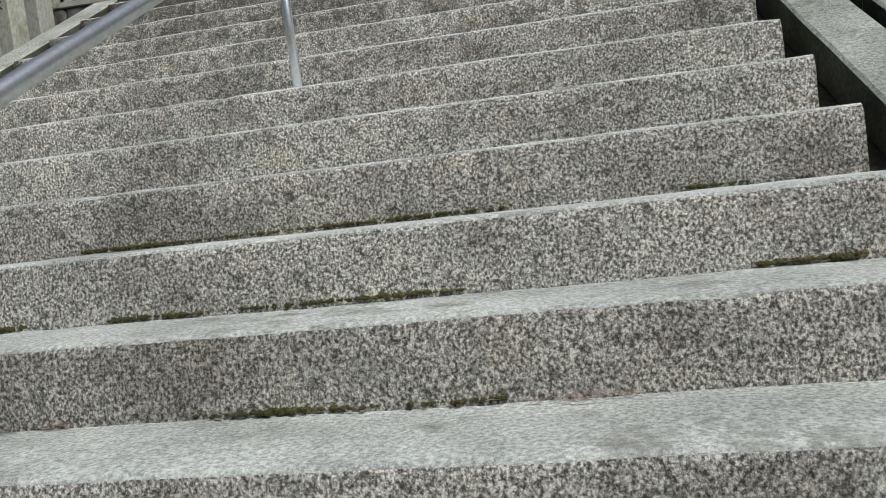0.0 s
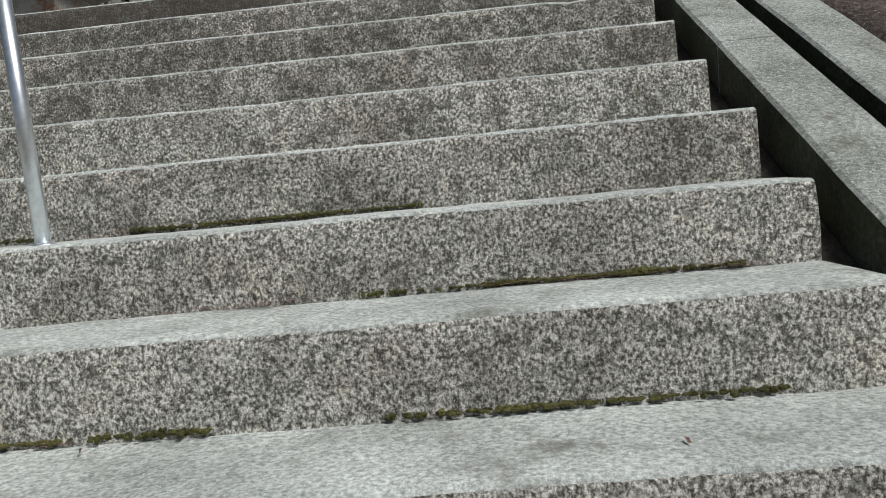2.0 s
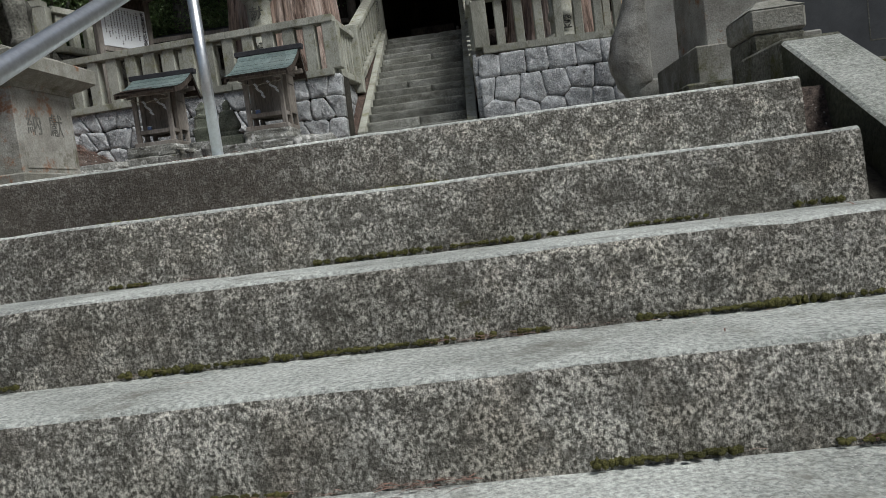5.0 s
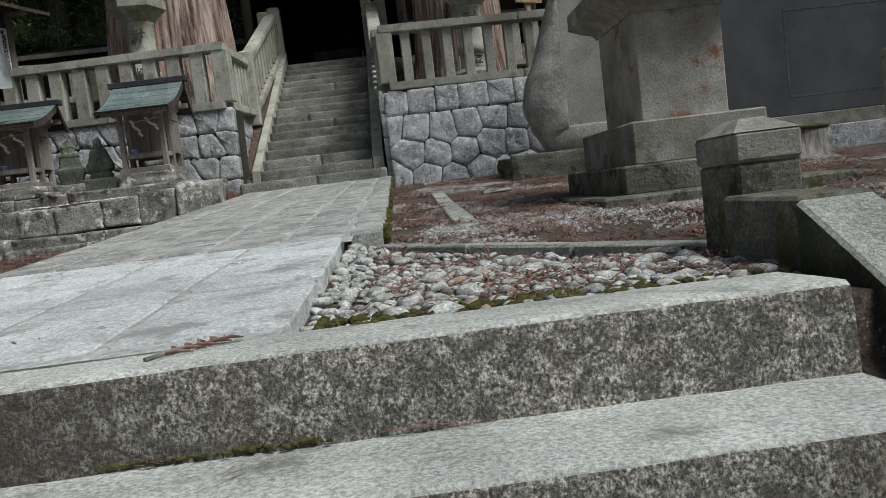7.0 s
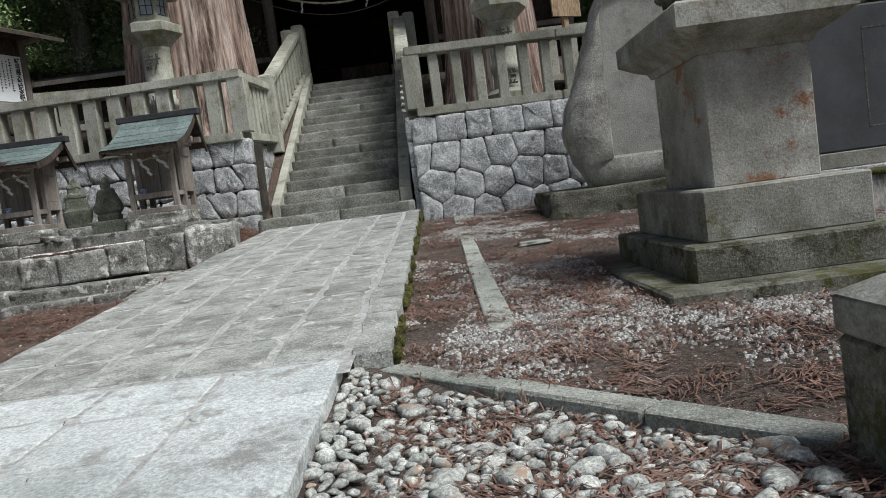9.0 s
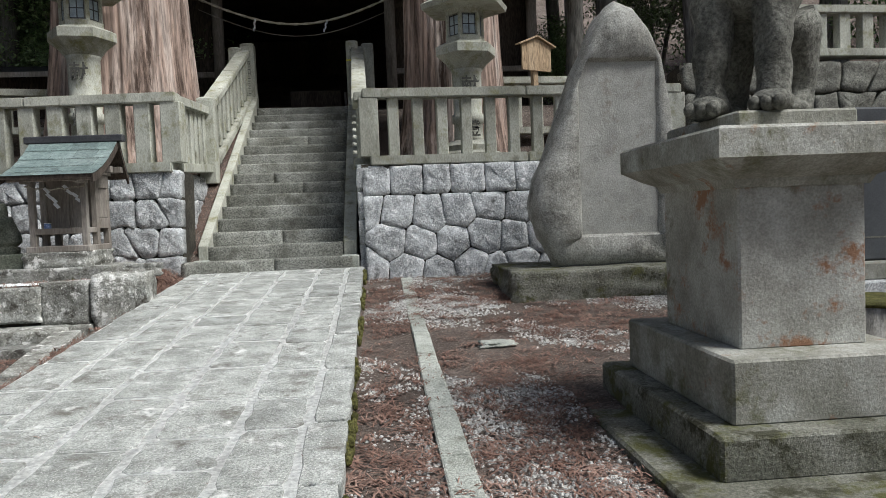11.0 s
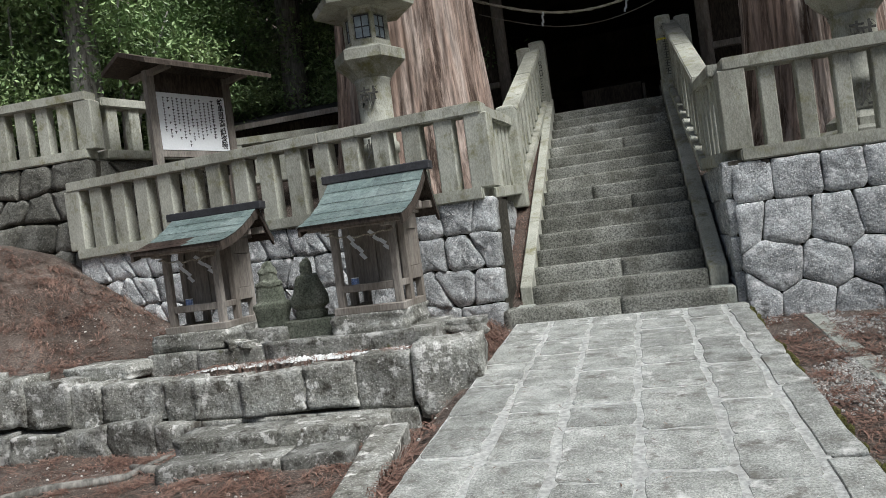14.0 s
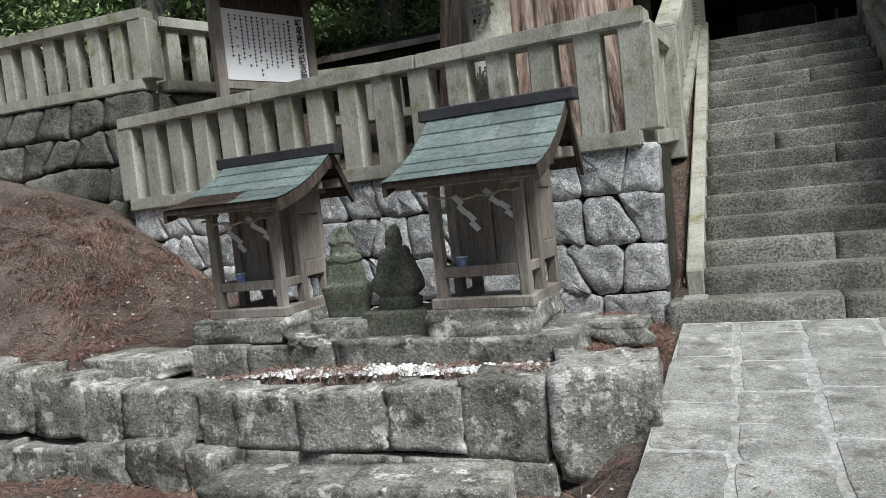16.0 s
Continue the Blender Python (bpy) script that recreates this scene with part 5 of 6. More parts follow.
def stone_idol(x, y, z, h, w, seed, outline, deep=0.55):
    """A small draped figure worn to a plain shape: stacked oblong rings."""
    bm = bmesh.new()
    rings, n = [], 28
    fine = []
    for (ra, za), (rb, zb) in zip(outline, outline[1:]):
        fine += [(ra + (rb - ra) * q / 3, za + (zb - za) * q / 3) for q in range(3)]
    for r, q in fine + [outline[-1]]:
        ring = []
        for i in range(n):
            a = 2 * math.pi * i / n
            c, d = math.cos(a), math.sin(a)
            k = (abs(c) ** 3 + abs(d) ** 3) ** (-1 / 3)
            p = Vector((c * k * r * w, d * k * r * w * deep, q * h))
            ring.append(bm.verts.new(p * (1 + 0.07 * noise.noise(Vector((p.x * 16, p.y * 16, p.z * 7)) + Vector((seed, 0, 0))) + 0.03 * noise.noise(p * 27))))
        rings.append(ring)
    for a, b in zip(rings, rings[1:]):
        for i in range(n):
            bm.faces.new((a[i], a[(i + 1) % n], b[(i + 1) % n], b[i])).smooth = True
    bm.faces.new(rings[0][::-1])
    bm.faces.new(rings[-1])
    return solo("stone_idol", bm, IDOL, "small mossy worn stone figure between the shrines", "statue", pose(x, y, z), "stone figures")


stone_idol(-4.6, 14.22, 4.18, 0.61, 0.36, 1, [(0.42, 0), (0.43, 0.12), (0.5, 0.3), (0.5, 0.37), (0.41, 0.4), (0.36, 0.55), (0.34, 0.62), (0.37, 0.64), (0.36, 0.7), (0.27, 0.73), (0.24, 0.83), (0.27, 0.86), (0.2, 0.92), (0.16, 0.93), (0.13, 1.0)])
stone_idol(-4.2, 14.22, 4.22, 0.57, 0.37, 4, [(0.4, 0), (0.43, 0.13), (0.36, 0.16), (0.5, 0.24), (0.47, 0.36), (0.38, 0.5), (0.33, 0.6), (0.26, 0.7), (0.15, 0.74), (0.17, 0.83), (0.15, 0.93), (0.06, 1.0)])
solo("idol_base", box(-0.235, 0.235, -0.17, 0.17, 0, 0.18, 0.014), IDOL, "square stone base under a small figure", "stone block", pose(-4.18, 14.22, 4.05))
solo("idol_slab", rock(0.4, 0.36, 0.15, 4.4, 0.06, 6, 0.93), RUBBLE, "rough flat stone under a small figure", "stone block", pose(-4.57, 14.16, 4.04))
for i, (x, y, s) in enumerate(((-2.84, 14.5, 0.3), (-4.85, 14.0, 0.15), (-4.74, 13.98, 0.13), (-4.92, 14.05, 0.12), (-3.02, 14.75, 0.24))):
    solo("loose_stone", rock(s * 1.5, s, s * 0.5, i * 3.3, 0.35, 4, 0.85), RUBBLE, "loose broken stone by the plinth", "stone", pose(x, y, 3.9 if i in (0, 4) else 4.04, 0, 0, i * 40), "loose stones")
solo("flat_field_stone", rock(0.78, 0.42, 0.14, 8.8, 0.07, 7, 0.93), RUBBLE, "flat pale stone lying in the needles", "stone", pose(-6.16, 13.86, 3.89, 0, 0, -4))
solo("pale_ground_rock", rock(0.28, 0.22, 0.05, 2.7, 0.4, 6, 0.7), KERB, "flat pale stone half buried in gravel", "stone", pose(0.85, 11.5, right_z(11.5) - 0.018))


# ---- stone lanterns ----
def stone_lantern(x, y, z, zc, label):
    """zc: the level of the light chamber's sill."""
    s = thing("stone_lantern", label, "stone lantern", pose(x, y, 0, 0, 0, 8), "pair of stone lanterns")
    part("plinth", lathe([(0.55, z - 0.1), (0.55, z + 0.2), (0.5, z + 0.24)], 6, smooth=False), FENCE, s)
    part("foot", lathe([(0.42, z + 0.24), (0.42, z + 0.33), (0.28, z + 0.42)], 6, smooth=False), FENCE, s)
    h = zc - 0.42
    col = part("column", lathe([(0.24, z + 0.4), (0.23, z + 0.46), (0.22, (z + h) / 2 - 0.08), (0.25, (z + h) / 2 - 0.06), (0.25, (z + h) / 2 + 0.06), (0.22, (z + h) / 2 + 0.08), (0.23, h - 0.05), (0.25, h)], 24), FENCE, s)
    part("platform", lathe([(0.26, zc - 0.42), (0.33, zc - 0.33), (0.46, zc - 0.22), (0.48, zc - 0.2), (0.48, zc - 0.07), (0.42, zc - 0.04), (0.32, zc)], 6, smooth=False), FENCE, s)
    part("chamber_sill", lathe([(0.31, zc - 0.01), (0.31, zc + 0.07), (0.28, zc + 0.09)], 6, smooth=False), FENCE, s)
    for i in range(6):
        a = 2 * math.pi * i / 6
        part("chamber_post", box(-0.03, 0.03, -0.03, 0.03, zc + 0.07, zc + 0.42, 0.004), FENCE, s).matrix_basis = pose(0.27 * math.cos(a), 0.27 * math.sin(a), 0, 0, 0, math.degrees(a))
        a += math.pi / 6
        w = part("lattice_window", box(-0.1, 0.1, -0.004, 0.004, zc + 0.09, zc + 0.4, 0), PANE, s)
        w.matrix_basis = pose(0.225 * math.cos(a), 0.225 * math.sin(a), 0, 0, 0, math.degrees(a) + 90)
        bm = bmesh.new()
        for q in (-0.098, 0.0, 0.098):
            box(q - 0.007, q + 0.007, -0.012, 0.012, zc + 0.09, zc + 0.4, 0, None, bm)
        for q in (0.1, 0.245, 0.39):
            box(-0.1, 0.1, -0.011, 0.011, zc + q - 0.007, zc + q + 0.007, 0, None, bm)
        part("lattice", bm, RIDGE, w)
    part("chamber_head", lathe([(0.3, zc + 0.41), (0.3, zc + 0.47), (0.33, zc + 0.5)], 6, smooth=False), FENCE, s)
    part("roof", lathe([(0.34, zc + 0.5), (0.68, zc + 0.5), (0.7, zc + 0.58), (0.5, zc + 0.68), (0.28, zc + 0.84), (0.14, zc + 0.95)], 6, smooth=False), FENCE, s)
    part("finial", lathe([(0.13, zc + 0.93), (0.16, zc + 1.0), (0.12, zc + 1.1), (0.03, zc + 1.22)], 16), FENCE, s)
    words("献", 0.28, CARVED, s, pose(-0.155, -0.238, h - 0.36, 0, 0, -8), depth=0.004, bold=0.003, label="carved character")
    words("燈", 0.27, CARVED, s, pose(-0.15, -0.262, h - 1.03, 0, 0, -8), depth=0.004, bold=0.003, label="carved character")


stone_lantern(-4.33, 17.2, 5.2, 7.45, "tall hexagonal stone lantern with carved characters")
stone_lantern(1.42, 17.2, 5.2, 7.13, "tall hexagonal stone lantern with carved characters")


# ---- notice board ----
def notice_board():
    a, b = Vector((-7.2, 16.44, 0)), Vector((-6.74, 17.56, 0))
    d = b - a
    L = d.length
    s = thing("notice_board", "roofed wooden notice board with a white printed panel", "notice board", pose(a.x, a.y, 0, 0, 0, math.degrees(math.atan2(d.y, d.x))))
    for x in (0.0, L):
        part("post", box(x - 0.06, x + 0.06, -0.05, 0.05, 5.1, 7.56, 0.006), OLDWOOD, s)
    part("lower_rail", box(0.06, L - 0.06, -0.03, 0.03, 6.4, 6.49, 0.004), OLDWOOD, s)
    part("head_board", box(0.06, L - 0.06, -0.02, 0.02, 7.285, 7.56, 0.004), DARKWOOD, s)
    p = part("panel", box(0.065, L - 0.065, -0.035, 0.0, 6.495, 7.28, 0.003), WHITE, s, "white enamelled panel with black writing")
    for i, ch in enumerate("岐阜県天然記念物"):
        words(ch, 0.104, INK, p, pose(L - 0.195, -0.037, 7.165 - i * 0.09), depth=0.001, bold=0.0022)
    rnd = random.Random(5)
    for c in range(12):
        x = L - 0.275 - c * 0.07
        bm = bmesh.new()
        z = 7.22 - (0.04 if c in (1, 2) else 0)
        while z > 6.56 + rnd.uniform(0, 0.22):
            h = rnd.uniform(0.026, 0.042)
            w = 0.021 if c > 0 else 0.036
            box(x - w, x + w * 0.6, -0.0375, -0.0345, z - h * 0.45, z - h * 0.25, 0, None, bm)
            box(x - w * 0.55, x - w * 0.1, -0.0375, -0.0345, z - h, z - h * 0.05, 0, None, bm)
            z -= h + rnd.uniform(0.004, 0.014)
            if rnd.random() < 0.08:
                z -= 0.06
        tagged(part("writing", bm, INK, p), kind="stuff")
    roof = part("roof", slab_strip([(-0.6, 7.54), (0.0, 7.76), (0.45, 7.6)], L / 2 + 0.4, 0.06), DARKWOOD, s)
    roof.matrix_basis = pose(L / 2, 0, 0)
    for x in (0, L):
        part("bracket", box(x - 0.04, x + 0.04, -0.5, 0.4, 7.48, 7.55, 0.004), OLDWOOD, s)


notice_board()


def wooden_tag():
    s = thing("wooden_prayer_sign", "pale wooden house-shaped sign on a post", "sign", pose(2.58, 17.4, 0, 0, 0, 28))
    part("post", box(-0.05, 0.05, 0.02, 0.1, 5.2, 6.9, 0.005), PALEWOOD, s)
    for i in range(5):
        x0, x1 = -0.3 + i * 0.12, -0.3 + (i + 1) * 0.12 - 0.004
        top = lambda x: 7.24 - abs(x) * 0.4
        part("board", prism([(x0, 6.72), (x1, 6.72), (x1, top(x1)), (x0, top(x0))], -0.015, 0.015), PALEWOOD, s)
    for sgn in (-1, 1):
        part("roof_slat", box(-0.02, 0.4, -0.06, 0.06, 0, 0.025, 0.003), PALEWOOD, s).matrix_basis = pose(0, 0, 7.25, 0, 22, 0) if sgn > 0 else pose(0, 0, 7.25, 0, 22, 180)


wooden_tag()


# ---- hall at the top ----
def hall():
    h = thing("shrine_hall", "dark open-fronted wooden shrine hall", "building", pose(-1.4, 22.3, 6.7))
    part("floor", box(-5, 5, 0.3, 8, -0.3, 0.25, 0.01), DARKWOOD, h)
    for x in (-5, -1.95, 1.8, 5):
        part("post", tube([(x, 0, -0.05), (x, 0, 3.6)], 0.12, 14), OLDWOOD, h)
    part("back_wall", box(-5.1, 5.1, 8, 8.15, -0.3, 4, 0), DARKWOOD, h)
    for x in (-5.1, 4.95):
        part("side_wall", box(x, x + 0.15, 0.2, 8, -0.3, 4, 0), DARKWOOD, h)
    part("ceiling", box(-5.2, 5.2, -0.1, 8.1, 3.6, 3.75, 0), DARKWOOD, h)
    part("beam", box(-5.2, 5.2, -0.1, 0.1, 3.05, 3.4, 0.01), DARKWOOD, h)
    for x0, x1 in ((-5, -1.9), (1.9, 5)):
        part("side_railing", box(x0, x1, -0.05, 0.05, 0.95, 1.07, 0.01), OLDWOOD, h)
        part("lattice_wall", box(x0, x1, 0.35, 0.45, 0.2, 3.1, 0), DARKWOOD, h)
    rows = [(-2.6, 3.5), (-1.4, 3.9), (0.5, 4.9), (4, 7.6), (8, 4.8), (10, 3.7)]
    part("roof", slab_strip(rows, 6.8, 0.25), RIDGE, h)
    part("offering_box", box(-0.6, 0.6, 1.3, 1.9, 0.25, 0.85, 0.02), DARKWOOD, h)
    rnd = random.Random(2)
    for i in range(9):
        x = rnd.uniform(-1.5, 1.5)
        part("standing_tablet", box(x - 0.03, x + 0.03, 2.2, 2.24, 0.25, 0.25 + rnd.uniform(0.3, 0.7), 0.004), OLDWOOD, h)


hall()


def shimenawa():
    r = thing("sacred_straw_rope", "pale twisted straw rope with white paper streamers", "rope")
    a, b = Vector((-3.5, 20.8, 8.96)), Vector((0.45, 20.8, 8.93))
    pts = [a.lerp(b, i / 24) - Vector((0, 0, 0.55 * math.sin(math.pi * i / 24))) for i in range(25)]
    for k in range(2):
        tw = [p + 0.012 * Vector((0, math.cos(i * 2 + k * math.pi), math.sin(i * 2 + k * math.pi))) for i, p in enumerate(pts)]
        part("strand", tube(tw, 0.018, 8), STRAW, r)
    for f, sd in ((0.3, 1), (0.66, 2)):
        p = a.lerp(b, f) - Vector((0, 0, 0.55 * math.sin(math.pi * f)))
        shide(r, p.x, p.y - 0.03, p.z, 10 * sd, 1.1)
    pts = [a.lerp(b, i / 24) - Vector((0, 0, 0.14 + 0.55 * math.sin(math.pi * i / 24))) + Vector((0, 0.4, 0)) for i in range(25)]
    part("thin_cord", tube(pts, 0.008, 6), OLDWOOD, r)


shimenawa()


# ---- trees ----
def trunk_mesh(r0, r1, h, seed, ridges=26, sides=72, lean=0.0, flare=0.5):
    bm = bmesh.new()
    levels = 26
    rings = []
    for j in range(levels + 1):
        q = j / levels
        z = h * q ** 1.5
        r = r0 + (r1 - r0) * q + r0 * flare * math.exp(-z / (r0 * 0.9))
        ring = []
        for i in range(sides):
            a = 2 * math.pi * i / sides
            c = Vector((math.cos(a) * 2, math.sin(a) * 2, z * 0.25 + seed))
            k = 1 + 0.09 * noise.noise(c) + 0.035 * noise.noise(Vector((math.cos(a) * ridges / 3, math.sin(a) * ridges / 3, z * 0.3 + seed)))
            k -= 0.05 * abs(noise.noise(Vector((math.cos(a) * ridges / 2, math.sin(a) * ridges / 2, z * 0.2 + seed * 2))))
            ring.append(bm.verts.new((r * k * math.cos(a) + lean * z, r * k * math.sin(a), z)))
        rings.append(ring)
    for a, b in zip(rings, rings[1:]):
        for i in range(sides):
            f = bm.faces.new((a[i], a[(i + 1) % sides], b[(i + 1) % sides], b[i]))
            f.smooth = True
    bm.faces.new(rings[-1])
    return bm


def leaf_cloud(n, seed, radius, height, z0, size, droop=0.3, hollow=0.55, lumps=9):
    """Many small folded leaves in uneven clumps with gaps between them."""
    rnd = random.Random(seed)
    centres = []
    for i in range(lumps):
        a, q = rnd.uniform(0, 6.283), rnd.random()
        rr = radius * (hollow + (1 - hollow) * rnd.random()) * (1 - 0.6 * q)
        centres.append((rr * math.cos(a), rr * math.sin(a), z0 + height * q, radius * rnd.uniform(0.22, 0.45)))
    verts, faces = [], []
    for i in range(n):
        cx, cy, cz, cr = centres[rnd.randrange(lumps)]
        p = Vector((rnd.gauss(0, 1), rnd.gauss(0, 1), rnd.gauss(0, 0.6))) * cr * 0.55 + Vector((cx, cy, cz))
        d = Vector((rnd.uniform(-1, 1), rnd.uniform(-1, 1), rnd.uniform(-0.7, 0.5) - droop)).normalized()
        u = d.cross(Vector((rnd.uniform(-1, 1), rnd.uniform(-1, 1), 1))).normalized()
        L = size * rnd.uniform(0.6, 1.4)
        k = len(verts)
        nrm = d.cross(u)
        verts += [p - d * L * 0.5, p + u * L * 0.22 + nrm * L * 0.06, p + d * L * 0.5, p - u * L * 0.22 + nrm * L * 0.06]
        faces += [(k, k + 1, k + 2), (k, k + 2, k + 3)]
    me = bpy.data.meshes.new("crown")
    me.from_pydata([tuple(v) for v in verts], [], faces)
    return me


def crown(me, mat, parent, at, label=""):
    ob = new("crown", me)
    if not me.materials:
        me.materials.append(mat)
    ob.parent = parent
    ob.matrix_basis = at
    return ob


def great_cedar(x, y, z, r, seed, lean, label):
    t = thing("great_cedar_tree", label, "tree", pose(x, y, z, 0, 0, seed * 40), "great cedars")
    part("trunk", trunk_mesh(r, r * 0.62, 19, seed, 40, 300, 0, 0.22), BARK, t)
    for i in range(7):
        a = i * 2.4 + seed
        zz = 14 + i * 0.7
        part("limb", tube([(0, 0, zz), (1.2 * math.cos(a), 1.2 * math.sin(a), zz + 0.3), (2.8 * math.cos(a), 2.8 * math.sin(a), zz + 0.1)], [0.16, 0.1, 0.03], 8), BARK, t)
    crown(leaf_cloud(2600, seed, 3.4, 6, 15, 0.42), CEDARLEAF, t, pose(0, 0, 0))


great_cedar(-4.28, 19.0, 5.3, 1.2, 1, 0, "huge old cedar with red-brown furrowed bark")
great_cedar(1.37, 18.9, 5.3, 0.92, 2, 0, "huge old cedar with red-brown furrowed bark")


def forest():
    rnd = random.Random(77)
    tall = thing("forest_tree", "slender grey-barked forest conifer", "tree", pose(-9.5, 24, ground_z(-9.5, 24)), "forest trees")
    part("trunk", trunk_mesh(0.26, 0.12, 15, 5, 14, 28, 0.01, 0.3), GREYBARK, tall)
    for i in range(6):
        a = i * 2.4
        part("limb", tube([(0, 0, 6 + i * 1.2), (0.9 * math.cos(a), 0.9 * math.sin(a), 6.1 + i * 1.2), (1.8 * math.cos(a), 1.8 * math.sin(a), 5.8 + i * 1.2)], [0.06, 0.04, 0.015], 6), GREYBARK, tall)
    crown(leaf_cloud(3500, 3, 2.4, 10, 5.0, 0.34), CEDARLEAF, tall, pose(0, 0, 0))
    spots = [(-11.3, 22.5), (-7.4, 25.5), (-13.5, 20), (-14.5, 25), (-17, 22), (-12, 29), (-16, 30), (-9, 31), (-19, 27), (-20, 18), (-15.5, 15), (-18, 11), (-21, 13), (-23, 22),
             (3.2, 24), (4.6, 22.5), (6.0, 24.5), (5.4, 27), (7.8, 23), (9.2, 25.5), (8.2, 20.5), (10.8, 22), (12.5, 25), (11.5, 29), (14.5, 21), (13.5, 17), (16, 26), (3.8, 29), (7, 31), (17, 19), (-5, 33), (0, 36), (4, 35), (-16, 5), (-19, 1), (10, 3), (13, -2), (12, 9)]
    for x, y in [(-7.87, 22.4), (-9.66, 18.2)] + spots:
        k = rnd.uniform(0.8, 1.35)
        copy_thing(tall, pose(x, y, ground_z(x, y) - 0.1, rnd.uniform(-2, 2), rnd.uniform(-2, 2), rnd.uniform(0, 360)) @ Matrix.Diagonal((k, k, rnd.uniform(0.9, 1.3), 1)))


forest()


def shrubs():
    rnd = random.Random(50)
    base = thing("evergreen_shrub", "glossy dark evergreen shrub at the wood's edge", "shrub", pose(-9.3, 21.5, ground_z(-9.3, 21.5)), "evergreen shrubs")
    for i in range(5):
        a = i * 1.3
        part("stem", tube([(0, 0, -0.1), (0.35 * math.cos(a), 0.35 * math.sin(a), 1.3), (0.9 * math.cos(a), 0.9 * math.sin(a), 2.6)], [0.05, 0.035, 0.012], 6), GREYBARK, base)
    crown(leaf_cloud(17000, 8, 1.9, 2.8, 0.7, 0.09, 0.2, 0.3, 34), LEAF, base, pose(0, 0, 0))
    for x, y in ((-9.6, 18.9), (-11.2, 18.3), (-9.3, 20.6), (-7.0, 25.2), (-9.9, 22.6), (-11.5, 20.3), (-13.2, 19), (-10.5, 23.6), (-12.8, 22.6), (-15.2, 20.6), (-6.0, 24.5), (-6.6, 23.0), (-5.4, 23.2), (-7.9, 23.8), (-9.0, 25.8), (-12, 26), (-15, 24), (-17.5, 18), (-14.8, 17.4), (5, 25.8), (8.5, 27.5), (11.5, 19.5)):
        k = rnd.uniform(0.85, 1.4)
        copy_thing(base, pose(x, y, ground_z(x, y) - 0.1, 0, 0, rnd.uniform(0, 360)) @ Matrix.Diagonal((k, k, k * rnd.uniform(0.8, 1.2), 1)))


shrubs()


def low_gallery_roof():
    g = thing("low_gallery", "low dark-roofed gallery behind the stone fence", "building", pose(-7.0, 20.8, 6.52))
    part("wall", box(-1.9, 1.9, 0.1, 0.9, -0.4, 0.95, 0), DARKWOOD, g)
    part("roof", slab_strip([(-0.35, 0.95), (0.5, 1.25), (1.3, 0.95)], 2.2, 0.06), RIDGE, g)
    part("eave_board", box(-2.2, 2.2, -0.38, -0.355, 0.87, 0.97, 0.003), OLDWOOD, g)


low_gallery_roof()


# ---- loose ground cover ----
def pebbles():
    rnd = random.Random(61)
    bed = thing("pebble_bed", "bed of rounded grey river pebbles beside the path", "pebbles", kind="structure")
    shapes = []
    for i in range(9):
        bm = bmesh.new()
        bmesh.ops.create_icosphere(bm, subdivisions=2, radius=0.5)
        off = Vector((i * 5.1, 0, 0))
        sx, sy, sz = rnd.uniform(0.85, 1.35), rnd.uniform(0.6, 1.0), rnd.uniform(0.4, 0.65)
        for v in bm.verts:
            k = 1 + 0.5 * noise.noise(v.co * 2.2 + off)
            v.co = Vector((v.co.x * sx * k, v.co.y * sy * k, v.co.z * sz * k))
        for f in bm.faces:
            f.smooth = True
        shapes.append(mesh_of("pebble", bm, PEBBLE))
    made, tries = [], 0
    while len(made) < 1900 and tries < 40000:
        tries += 1
        x, y = rnd.uniform(-0.46, 1.3), rnd.uniform(5.8, 7.95)
        if y > 7.8 - 0.76 * (x + 0.3) or (x > 0.9 and y > 6.2):
            continue
        s = rnd.uniform(0.03, 0.078) if rnd.random() < 0.82 else rnd.uniform(0.075, 0.12)
        if any((x - a) ** 2 + (y - b) ** 2 < (0.42 * (s + c)) ** 2 for a, b, c in made):
            continue
        made.append((x, y, s))
    for i, (x, y, s) in enumerate(made):
        ob = new("pebble", shapes[i % 9])
        ob.parent = bed
        ob.matrix_basis = pose(x, y, ground_z(x, y) + s * 0.12, rnd.uniform(-15, 15), rnd.uniform(-15, 15), rnd.uniform(0, 360)) @ Matrix.Diagonal((s, s, s, 1))


pebbles()


